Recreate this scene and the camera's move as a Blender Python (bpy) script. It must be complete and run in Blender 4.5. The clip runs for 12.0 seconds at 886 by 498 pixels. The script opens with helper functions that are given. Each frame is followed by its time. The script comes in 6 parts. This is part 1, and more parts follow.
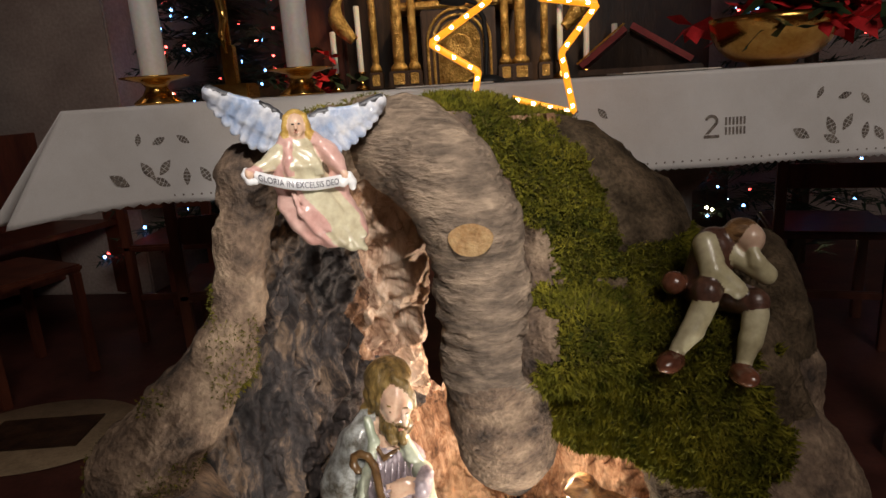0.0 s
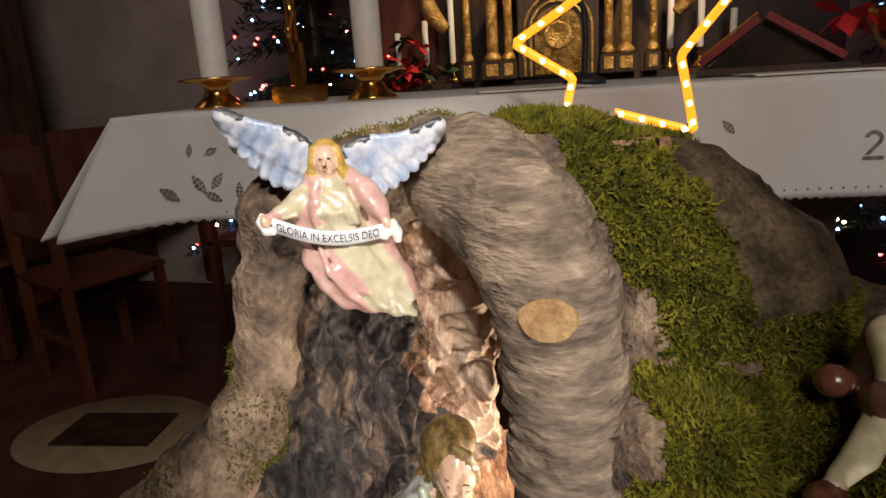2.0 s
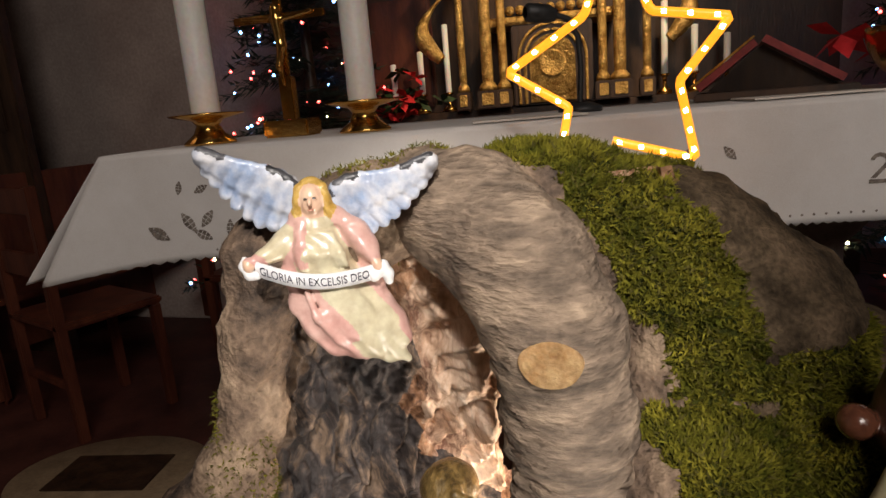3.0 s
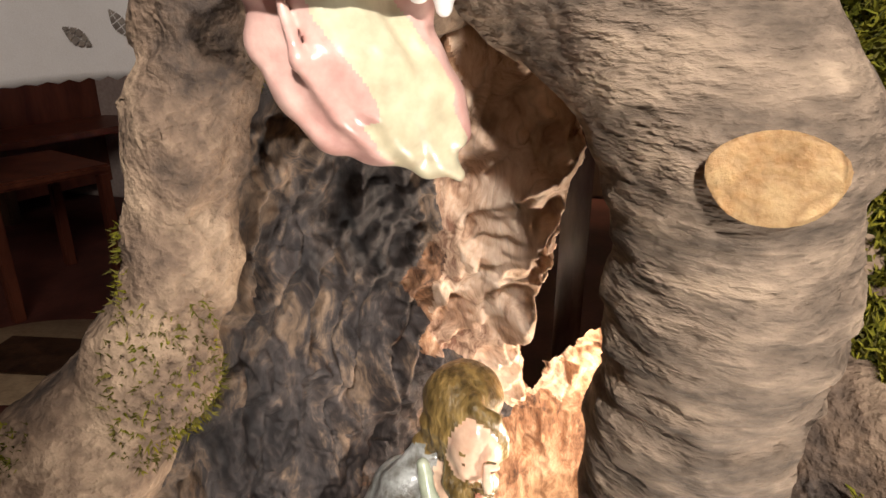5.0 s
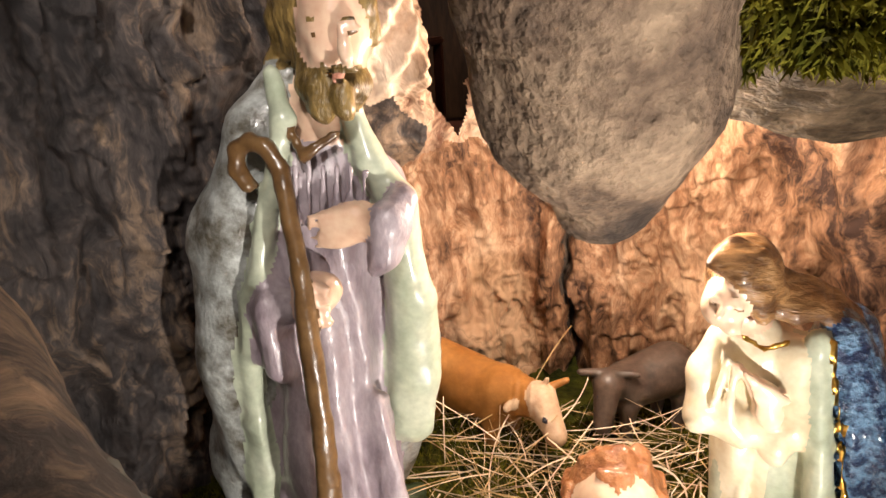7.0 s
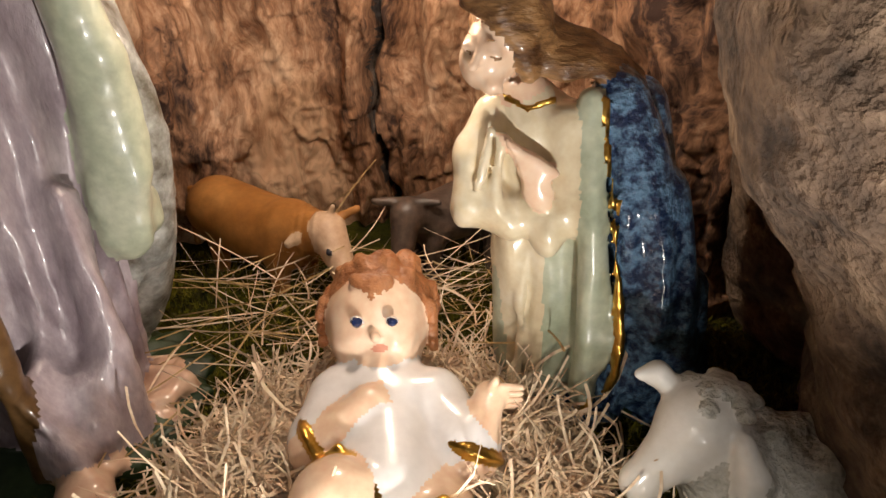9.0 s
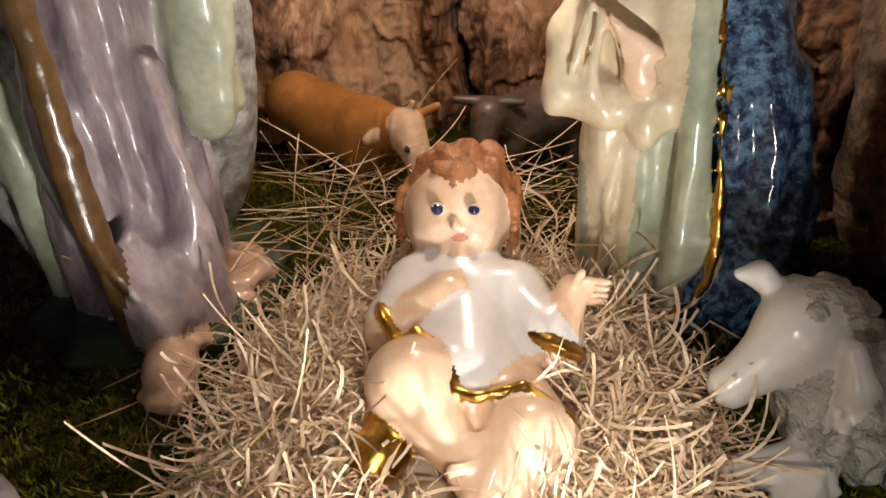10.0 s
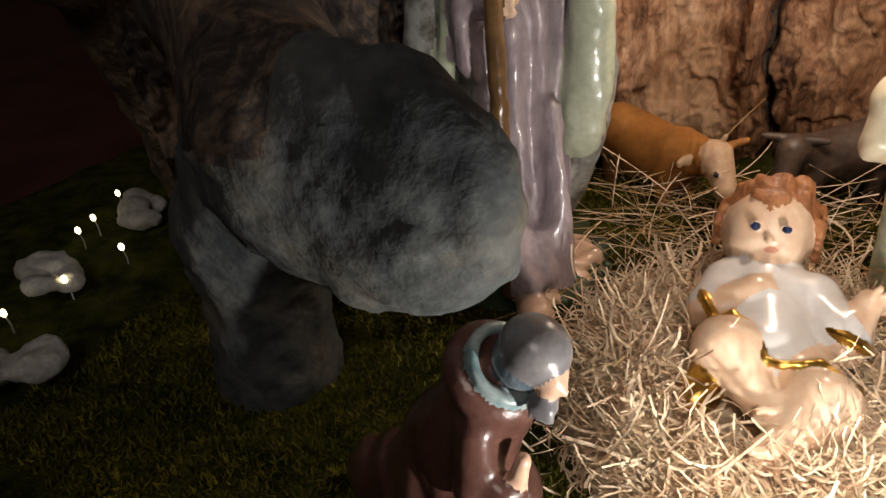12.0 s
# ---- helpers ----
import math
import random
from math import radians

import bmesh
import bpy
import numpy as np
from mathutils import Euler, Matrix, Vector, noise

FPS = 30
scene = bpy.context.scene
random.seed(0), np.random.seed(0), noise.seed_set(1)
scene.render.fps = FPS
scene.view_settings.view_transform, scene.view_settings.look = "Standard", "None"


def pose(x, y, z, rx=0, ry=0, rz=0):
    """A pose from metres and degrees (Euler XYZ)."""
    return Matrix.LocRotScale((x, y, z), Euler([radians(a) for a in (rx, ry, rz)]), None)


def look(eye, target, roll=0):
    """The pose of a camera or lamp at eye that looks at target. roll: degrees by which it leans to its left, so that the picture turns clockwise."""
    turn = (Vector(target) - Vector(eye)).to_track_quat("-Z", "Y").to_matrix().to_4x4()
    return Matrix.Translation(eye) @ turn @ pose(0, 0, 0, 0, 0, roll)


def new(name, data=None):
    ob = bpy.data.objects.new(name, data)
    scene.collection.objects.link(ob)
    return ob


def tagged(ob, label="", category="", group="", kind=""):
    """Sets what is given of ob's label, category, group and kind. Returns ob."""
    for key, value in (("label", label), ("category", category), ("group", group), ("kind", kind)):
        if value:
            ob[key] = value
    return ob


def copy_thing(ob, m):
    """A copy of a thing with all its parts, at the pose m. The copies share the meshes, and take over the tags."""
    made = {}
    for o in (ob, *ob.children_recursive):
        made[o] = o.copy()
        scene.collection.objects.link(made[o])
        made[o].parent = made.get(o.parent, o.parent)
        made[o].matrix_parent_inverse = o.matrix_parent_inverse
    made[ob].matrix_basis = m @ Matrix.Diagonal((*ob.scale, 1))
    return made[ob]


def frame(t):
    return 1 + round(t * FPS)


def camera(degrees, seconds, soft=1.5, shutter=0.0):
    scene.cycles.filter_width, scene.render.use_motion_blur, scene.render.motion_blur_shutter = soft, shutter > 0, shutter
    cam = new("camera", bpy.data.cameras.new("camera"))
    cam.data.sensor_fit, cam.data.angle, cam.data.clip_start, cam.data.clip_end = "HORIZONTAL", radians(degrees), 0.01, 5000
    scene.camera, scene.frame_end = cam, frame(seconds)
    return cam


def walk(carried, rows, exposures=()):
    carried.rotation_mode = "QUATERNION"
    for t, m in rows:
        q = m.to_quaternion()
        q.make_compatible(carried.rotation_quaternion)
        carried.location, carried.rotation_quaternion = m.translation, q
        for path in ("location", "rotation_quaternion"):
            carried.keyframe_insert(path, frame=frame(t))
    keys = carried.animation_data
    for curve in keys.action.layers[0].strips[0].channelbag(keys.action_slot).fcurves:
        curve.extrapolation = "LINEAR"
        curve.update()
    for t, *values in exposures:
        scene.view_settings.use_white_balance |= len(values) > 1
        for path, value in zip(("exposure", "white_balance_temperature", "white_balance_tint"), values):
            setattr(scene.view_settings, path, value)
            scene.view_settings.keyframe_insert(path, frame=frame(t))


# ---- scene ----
cam = camera(69.7, 12.0)
METRES, EYE, TILT, LEAN, TURN = 1.5, 1.08, -11.0, 3.2, 0.0
PATH = [
    (0, (0.128, 0.269, 1.069), (-0.162, 2.183, 0.569), -3.6),
    (0.5, (0.134, 0.337, 1.084), (-0.254, 2.238, 0.6), -4.9),
    (1, (0.131, 0.391, 1.093), (-0.265, 2.288, 0.597), -3.3),
    (1.5, (0.131, 0.43, 1.102), (-0.27, 2.32, 0.587), -2.1),
    (2, (0.121, 0.468, 1.099), (-0.45, 2.313, 0.576), -3.6),
    (2.5, (0.116, 0.483, 1.105), (-0.447, 2.353, 0.674), -4.1),
    (2.7, (0.119, 0.489, 1.103), (-0.45, 2.357, 0.669), -4.5),
    (4.3, (0.023, 0.632, 1.1), (-0.551, 2.474, 0.573), -5.7),
    (4.5, (-0.003, 0.664, 1.041), (-0.562, 2.49, 0.447), -4.6),
    (5, (-0.009, 0.706, 0.955), (-0.489, 2.519, 0.259), 0.2),
    (5.5, (0.007, 0.721, 0.776), (-0.46, 2.518, 0.032), 0.2),
    (6, (0.038, 0.727, 0.649), (-0.437, 2.523, -0.091), -2.1),
    (6.5, (0.057, 0.733, 0.577), (-0.409, 2.544, -0.133), -1.6),
    (6.7, (0.058, 0.741, 0.571), (-0.401, 2.556, -0.134), -2.3),
    (8.3, (0.18, 0.824, 0.5), (0.004, 2.658, -0.277), -2.3),
    (8.5, (0.185, 0.827, 0.473), (0.074, 2.659, -0.323), -2.1),
    (9, (0.182, 0.823, 0.417), (0.064, 2.594, -0.505), -0.3),
    (9.5, (0.174, 0.821, 0.401), (-0.074, 2.528, -0.612), -1.5),
    (10, (0.17, 0.822, 0.381), (-0.142, 2.463, -0.718), -1.2),
    (10.5, (0.163, 0.799, 0.376), (-0.286, 2.377, -0.768), -1.5),
    (11, (0.162, 0.762, 0.393), (-0.456, 2.266, -0.771), -2.5),
    (11.5, (0.152, 0.715, 0.427), (-0.625, 2.16, -0.717), -4.0),
    (12, (0.137, 0.643, 0.469), (-0.829, 2.05, -0.574), -6.5),
]
walk(cam, [(t, look(eye, target, roll)) for t, eye, target, roll in PATH],
     [(0, 0.3), (0.5, 0.52), (1.5, 0.6), (2.5, 0.58), (4.5, 0.7), (5.0, 1.05), (5.5, 1.2), (6.0, 0.75), (6.7, 0.45), (8.3, -0.1), (9.0, -0.6), (10.0, -0.72), (11.0, -0.84), (11.5, -0.88), (12.0, -0.95)])

# ---- light ----
world = bpy.data.worlds.new("church_dusk")
world.use_nodes = True
world.node_tree.nodes["Background"].inputs[0].default_value = (1.0, 0.72, 0.5, 1)
world.node_tree.nodes["Background"].inputs[1].default_value = 0.004
scene.world = world


def lamp(name, kind, where, watts, colour, size, aim=None, cone=60, blend=0.5):
    data = bpy.data.lights.new(name, kind)
    data.energy, data.color = watts, colour
    if kind == "AREA":
        data.size = size
    else:
        data.shadow_soft_size = size
    if kind == "SPOT":
        data.spot_size, data.spot_blend = radians(cone), blend
    ob = new(name, data)
    ob.matrix_world = look(where, aim) if aim else Matrix.Translation(where)
    return ob


WARM = (1.0, 0.74, 0.46)
lamp("crib_spot", "SPOT", (0.30, 0.78, 0.12), 15.0, (1.0, 0.92, 0.84), 0.010, (-0.14, 1.20, 0.52), 112, 0.6)
lamp("crib_foot_light", "SPOT", (0.18, 0.90, 0.24), 2.1, (1.0, 0.89, 0.76), 0.008, (0.17, 1.03, 0.08), 105, 0.8)
lamp("grotto_bulb", "POINT", (0.110, 1.33, 0.445), 4.8, (1.0, 0.81, 0.64), 0.012)
# added fill with no visible source: brightens stump and angel, not the background
lamp("stump_fill_spot", "SPOT", (0.45, -0.55, 2.0), 128.0, (1.0, 0.93, 0.87), 0.05, (-0.05, 1.1, 0.88), 21, 0.8)
lamp("nave_light", "AREA", (1.2, -1.5, 3.1), 36.0, (1.0, 0.89, 0.81), 1.4, (0.0, 1.3, 0.9))
lamp("sanctuary_light", "SPOT", (0.6, 2.9, 3.2), 170.0, (1.0, 0.76, 0.48), 0.1, (-0.3, 4.2, 1.3), 50, 0.7)
lamp("aisle_light", "AREA", (-2.9, 0.6, 2.8), 1.6, (1.0, 0.66, 0.48), 0.8, (-2.6, 3.2, 0.8))


# ---- materials ----
def mat(name, a, b, scale=20.0, rough=0.6, bump=0.2, fine=120.0, metal=0.0, stretch=(1, 1, 1), contrast=(0.35, 0.65),
        emit=None, power=0.0, coat=0.0, coords="Object", detail=6.0, bump_size=0.004, third=None, spec=0.5, sss=0.0, speck=0.35):
    m = bpy.data.materials.new(name)
    m.use_nodes = True
    nt = m.node_tree
    bsdf = nt.nodes["Principled BSDF"]
    tc = nt.nodes.new("ShaderNodeTexCoord")
    mp = nt.nodes.new("ShaderNodeMapping")
    mp.inputs["Scale"].default_value = stretch
    nt.links.new(tc.outputs[coords], mp.inputs[0])
    n1 = nt.nodes.new("ShaderNodeTexNoise")
    n1.inputs["Scale"].default_value, n1.inputs["Detail"].default_value, n1.inputs["Roughness"].default_value = scale, detail, 0.62
    nt.links.new(mp.outputs[0], n1.inputs[0])
    ramp = nt.nodes.new("ShaderNodeValToRGB")
    ramp.color_ramp.elements[0].position, ramp.color_ramp.elements[1].position = contrast
    ramp.color_ramp.elements[0].color, ramp.color_ramp.elements[1].color = (*a, 1), (*b, 1)
    if third:
        e = ramp.color_ramp.elements.new(0.5 * (contrast[0] + contrast[1]))
        e.color = (*third, 1)
    nt.links.new(n1.outputs[0], ramp.inputs[0])
    n2 = nt.nodes.new("ShaderNodeTexNoise")
    n2.inputs["Scale"].default_value, n2.inputs["Detail"].default_value = fine, 5.0
    nt.links.new(mp.outputs[0], n2.inputs[0])
    mix = nt.nodes.new("ShaderNodeMix")
    mix.data_type, mix.blend_type = "RGBA", "OVERLAY"
    mix.inputs["Factor"].default_value = speck
    nt.links.new(ramp.outputs[0], mix.inputs["A"])
    nt.links.new(n2.outputs[0], mix.inputs["B"])
    nt.links.new(mix.outputs["Result"], bsdf.inputs["Base Color"])
    bsdf.inputs["Roughness"].default_value, bsdf.inputs["Metallic"].default_value = rough, metal
    bsdf.inputs["Specular IOR Level"].default_value = spec
    bsdf.inputs["Coat Weight"].default_value, bsdf.inputs["Coat Roughness"].default_value = coat, 0.12
    if sss:
        bsdf.inputs["Subsurface Weight"].default_value, bsdf.inputs["Subsurface Scale"].default_value = sss, 0.01
    if bump:
        add = nt.nodes.new("ShaderNodeMath")
        add.operation = "ADD"
        nt.links.new(n1.outputs[0], add.inputs[0])
        nt.links.new(n2.outputs[0], add.inputs[1])
        bp = nt.nodes.new("ShaderNodeBump")
        bp.inputs["Strength"].default_value, bp.inputs["Distance"].default_value = bump, bump_size
        nt.links.new(add.outputs[0], bp.inputs["Height"])
        nt.links.new(bp.outputs[0], bsdf.inputs["Normal"])
    if emit:
        bsdf.inputs["Emission Color"].default_value, bsdf.inputs["Emission Strength"].default_value = (*emit, 1), power
    return m


BARK = mat("root_bark", (0.055, 0.041, 0.033), (0.34, 0.245, 0.165), 16, 0.85, 1.0, 130, third=(0.182, 0.125, 0.086), bump_size=0.007, spec=0.25, speck=0.65)
WRINKLE = mat("wrinkled_bark", (0.105, 0.080, 0.060), (0.36, 0.27, 0.19), 19, 0.82, 1.0, 90, stretch=(0.8, 0.8, 2.4), third=(0.215, 0.160, 0.116), contrast=(0.34, 0.66), bump_size=0.007, spec=0.25, speck=0.6)


def split_wood(name, dark, mid, light, rough, crack=0.05, patch=7.0, spec=0.35):
    """Rotten split wood: long fibres, patches of colour, dark cracks that run with the grain."""
    m = bpy.data.materials.new(name)
    m.use_nodes = True
    nt = m.node_tree
    bsdf = nt.nodes["Principled BSDF"]
    tc = nt.nodes.new("ShaderNodeTexCoord")

    def node(kind, **kw):
        n = nt.nodes.new(kind)
        for k, v in kw.items():
            n.inputs[k].default_value = v
        return n
    warp = node("ShaderNodeTexNoise", Scale=9.0, Detail=3.0)
    nt.links.new(tc.outputs["Object"], warp.inputs[0])
    mixv = nt.nodes.new("ShaderNodeVectorMath")
    mixv.operation = "MULTIPLY_ADD"
    mixv.inputs[1].default_value = (0.09, 0.09, 0.09)
    nt.links.new(warp.outputs[1], mixv.inputs[0])
    nt.links.new(tc.outputs["Object"], mixv.inputs[2])
    mp = nt.nodes.new("ShaderNodeMapping")
    mp.inputs["Scale"].default_value = (1, 1, 0.22)
    nt.links.new(mixv.outputs[0], mp.inputs[0])
    fibre = node("ShaderNodeTexNoise", Scale=95.0, Detail=9.0, Roughness=0.72)
    nt.links.new(mp.outputs[0], fibre.inputs[0])
    big = node("ShaderNodeTexNoise", Scale=patch, Detail=7.0, Roughness=0.66)
    mp2 = nt.nodes.new("ShaderNodeMapping")
    mp2.inputs["Scale"].default_value = (1, 1, 0.5)
    nt.links.new(mixv.outputs[0], mp2.inputs[0])
    nt.links.new(mp2.outputs[0], big.inputs[0])
    vor = node("ShaderNodeTexVoronoi", Scale=17.0)
    vor.feature = "DISTANCE_TO_EDGE"
    nt.links.new(mp.outputs[0], vor.inputs[0])
    add = nt.nodes.new("ShaderNodeMath")
    add.operation, add.inputs[1].default_value = "MULTIPLY_ADD", 0.55
    nt.links.new(fibre.outputs[0], add.inputs[0])
    nt.links.new(big.outputs[0], add.inputs[2])
    ramp = nt.nodes.new("ShaderNodeValToRGB")
    ramp.color_ramp.elements[0].position, ramp.color_ramp.elements[1].position = 0.64, 0.92
    ramp.color_ramp.elements[0].color, ramp.color_ramp.elements[1].color = (*dark, 1), (*light, 1)
    e = ramp.color_ramp.elements.new(0.76)
    e.color = (*mid, 1)
    nt.links.new(add.outputs[0], ramp.inputs[0])
    cr = nt.nodes.new("ShaderNodeMapRange")
    cr.inputs["From Max"].default_value, cr.inputs["To Min"].default_value = crack, 0.25
    nt.links.new(vor.outputs["Distance"], cr.inputs["Value"])
    mul = nt.nodes.new("ShaderNodeMix")
    mul.data_type, mul.blend_type = "RGBA", "MULTIPLY"
    mul.inputs["Factor"].default_value = 0.28
    nt.links.new(ramp.outputs[0], mul.inputs["A"])
    nt.links.new(cr.outputs[0], mul.inputs["B"])
    nt.links.new(mul.outputs["Result"], bsdf.inputs["Base Color"])
    bp = nt.nodes.new("ShaderNodeBump")
    bp.inputs["Strength"].default_value, bp.inputs["Distance"].default_value = 1.0, 0.006
    nt.links.new(add.outputs[0], bp.inputs["Height"])
    nt.links.new(bp.outputs[0], bsdf.inputs["Normal"])
    bsdf.inputs["Roughness"].default_value, bsdf.inputs["Specular IOR Level"].default_value = rough, spec
    return m


CHAR = split_wood("charred_wood", (0.014, 0.011, 0.011), (0.058, 0.046, 0.042), (0.30, 0.205, 0.135), 0.6, 0.02)
# lighter wood of the spur, with the lamp's glare put into its colour
SPUR = split_wood("pale_glare_splintered_wood", (0.17, 0.08, 0.048), (0.56, 0.38, 0.26), (0.78, 0.62, 0.48), 0.6, 0.028, 8.0)
FRESH = split_wood("weathered_heartwood", (0.045, 0.020, 0.012), (0.31, 0.16, 0.085), (0.66, 0.44, 0.28), 0.72, 0.028, 6.0)
# charred root; its bluish shade is put into the colour
SHADEDTOE = mat("shaded_charred_root", (0.042, 0.050, 0.054), (0.150, 0.136, 0.112), 13, 0.78, 0.5, 110, third=(0.088, 0.096, 0.096), bump_size=0.004, spec=0.3, speck=0.6)
# brown bark of the shoulder; on the brim it paints in shade
BROWNSHADEBARK = mat("brown_and_shaded_bark", (0.035, 0.024, 0.014), (0.15, 0.105, 0.065), 22, 0.92, 1.0, 170, third=(0.085, 0.06, 0.036), bump_size=0.007, spec=0.15, speck=0.85)
MOSS = mat("green_moss", (0.014, 0.019, 0.004), (0.084, 0.084, 0.011), 30, 0.95, 1.0, 260, bump_size=0.006, spec=0.1)
MOSSBLADE = mat("moss_blade", (0.060, 0.066, 0.005), (0.252, 0.220, 0.023), 26, 0.9, 0.0, 300, spec=0.15)
DRYMOSS = mat("brown_moss", (0.05, 0.045, 0.012), (0.15, 0.13, 0.03), 30, 0.95, 0.0, 300, spec=0.1)
CUT = mat("sawn_wood", (0.42, 0.22, 0.075), (0.62, 0.42, 0.20), 60, 0.6, 0.4, 200)
STRAW = mat("wood_wool", (0.66, 0.47, 0.32), (0.82, 0.69, 0.50), 40, 0.6, 0.0, 300)
HAY = mat("dry_hay", (0.28, 0.17, 0.06), (0.60, 0.43, 0.20), 50, 0.6, 0.0, 300)
SKIN = mat("painted_skin", (0.64, 0.41, 0.28), (0.73, 0.51, 0.37), 12, 0.3, 0.0, coat=0.6)
PALE = mat("pale_porcelain_skin", (0.74, 0.51, 0.35), (0.81, 0.60, 0.44), 10, 0.3, 0.0, coat=0.5)
BLUSH = mat("rosy_lips", (0.58, 0.25, 0.17), (0.64, 0.29, 0.20), 20, 0.35, 0.0, coat=0.4)
BROWNHAIR = mat("painted_brown_hair", (0.075, 0.032, 0.012), (0.34, 0.185, 0.075), 60, 0.35, 1.0, 160, stretch=(0.5, 1, 1.6), coat=0.4, bump_size=0.003, contrast=(0.38, 0.62))
OLIVEHAIR = mat("olive_brown_hair", (0.06, 0.038, 0.010), (0.26, 0.17, 0.055), 60, 0.35, 1.0, 160, stretch=(1.4, 1, 0.5), coat=0.4, bump_size=0.003, contrast=(0.38, 0.62))
REDHAIR = mat("auburn_curls", (0.26, 0.09, 0.03), (0.50, 0.22, 0.09), 60, 0.4, 0.8, 150, coat=0.3)
BLOND = mat("golden_hair", (0.42, 0.24, 0.04), (0.62, 0.42, 0.12), 60, 0.4, 0.8, 150, coat=0.4)
CLOAK = mat("grey_green_cloak", (0.10, 0.088, 0.065), (0.46, 0.48, 0.46), 42, 0.32, 0.6, 240, third=(0.28, 0.285, 0.265), coat=0.5, bump_size=0.002)
LINING = mat("pale_green_lining", (0.33, 0.38, 0.27), (0.50, 0.53, 0.41), 14, 0.33, 0.1, coat=0.4)
LILAC = mat("lilac_robe", (0.22, 0.17, 0.195), (0.47, 0.40, 0.425), 24, 0.38, 0.3, 200, coat=0.35, stretch=(1, 1, 0.5))
WHITEROBE = mat("cream_robe", (0.62, 0.52, 0.34), (0.76, 0.68, 0.50), 14, 0.3, 0.15, coat=0.6)
BLUE = mat("blue_cloak", (0.006, 0.022, 0.075), (0.13, 0.25, 0.40), 120, 0.3, 1.0, 300, coat=0.6, contrast=(0.42, 0.60), bump_size=0.003)
WOODSTAFF = mat("brown_staff", (0.08, 0.04, 0.015), (0.18, 0.10, 0.04), 40, 0.3, 0.2, coat=0.6)
GOLD = mat("gold_trim", (0.45, 0.24, 0.04), (0.75, 0.48, 0.12), 30, 0.28, 0.2, metal=1.0)
SHIRT = mat("white_shirt", (0.74, 0.72, 0.72), (0.82, 0.80, 0.80), 10, 0.25, 0.05, coat=0.6)
EYEBLUE = mat("dark_blue_eye", (0.01, 0.015, 0.05), (0.015, 0.03, 0.1), 30, 0.1, 0.0, coat=1.0)
OXTAN = mat("tan_ox", (0.33, 0.13, 0.025), (0.48, 0.22, 0.06), 14, 0.55, 0.1)
OXFACE = mat("pale_ox_face", (0.55, 0.36, 0.22), (0.66, 0.47, 0.32), 30, 0.5, 0.1)
DONKEY = mat("grey_brown_donkey", (0.055, 0.038, 0.03), (0.13, 0.09, 0.07), 30, 0.45, 0.2, coat=0.2)
SHEEPSKIN = mat("white_sheep_face", (0.74, 0.73, 0.69), (0.82, 0.81, 0.77), 20, 0.3, 0.1, coat=0.5)
FLEECE = mat("white_fleece", (0.45, 0.44, 0.38), (0.74, 0.73, 0.68), 90, 0.5, 1.0, 200, coat=0.2, bump_size=0.006)
HABIT = mat("brown_habit", (0.075, 0.033, 0.026), (0.15, 0.07, 0.055), 14, 0.3, 0.2, coat=0.6)
SILVERHAIR = mat("grey_blue_cap", (0.12, 0.13, 0.15), (0.30, 0.28, 0.28), 20, 0.3, 0.1, coat=0.6)
SLATE = mat("slate_blue_hair", (0.05, 0.08, 0.11), (0.17, 0.21, 0.24), 30, 0.3, 0.3, 150, coat=0.6)
TEAL = mat("teal_collar", (0.16, 0.28, 0.30), (0.45, 0.50, 0.50), 40, 0.3, 0.1, coat=0.5)
PINK = mat("rose_mantle", (0.56, 0.30, 0.26), (0.64, 0.42, 0.36), 18, 0.35, 0.15, coat=0.4)
CREAMGREEN = mat("pale_yellow_green_gown", (0.50, 0.42, 0.27), (0.58, 0.54, 0.38), 12, 0.35, 0.1, coat=0.4)
WING = mat("white_blue_wing", (0.28, 0.36, 0.52), (0.66, 0.66, 0.68), 34, 0.4, 0.3, coat=0.3)
WINGTIP = mat("black_wing_edge", (0.02, 0.02, 0.022), (0.10, 0.10, 0.11), 40, 0.4, 0.3)
SCROLL = mat("white_scroll", (0.66, 0.66, 0.68), (0.78, 0.77, 0.76), 30, 0.4, 0.1, coat=0.3)
INK = mat("dark_lettering", (0.02, 0.02, 0.03), (0.05, 0.05, 0.07), 50, 0.5, 0.0)
VEST = mat("brown_leather_vest", (0.05, 0.022, 0.014), (0.13, 0.06, 0.04), 30, 0.35, 0.3, coat=0.5)
STOCKING = mat("cream_stocking", (0.50, 0.44, 0.26), (0.64, 0.58, 0.38), 20, 0.35, 0.1, coat=0.5)
SHOE = mat("red_brown_shoe", (0.09, 0.03, 0.018), (0.20, 0.075, 0.04), 30, 0.25, 0.1, coat=0.8)
LINEN = mat("white_altar_linen", (0.70, 0.67, 0.64), (0.80, 0.78, 0.76), 6, 0.85, 0.25, 700, bump_size=0.001)
HOLE = mat("openwork_gap", (0.13, 0.105, 0.09), (0.30, 0.26, 0.22), 60, 0.9, 0.0)
STONE = mat("grey_stone", (0.20, 0.18, 0.16), (0.36, 0.33, 0.30), 9, 0.85, 0.5, 90)
WAX = mat("white_wax", (0.76, 0.72, 0.68), (0.84, 0.81, 0.78), 6, 0.5, 0.05, sss=0.3)
BRASS = mat("polished_brass", (0.55, 0.28, 0.06), (0.80, 0.48, 0.14), 12, 0.2, 0.1, metal=1.0)
GILT = mat("carved_gilt", (0.36, 0.19, 0.04), (0.80, 0.52, 0.17), 25, 0.35, 1.0, 90, metal=0.6, bump_size=0.01)
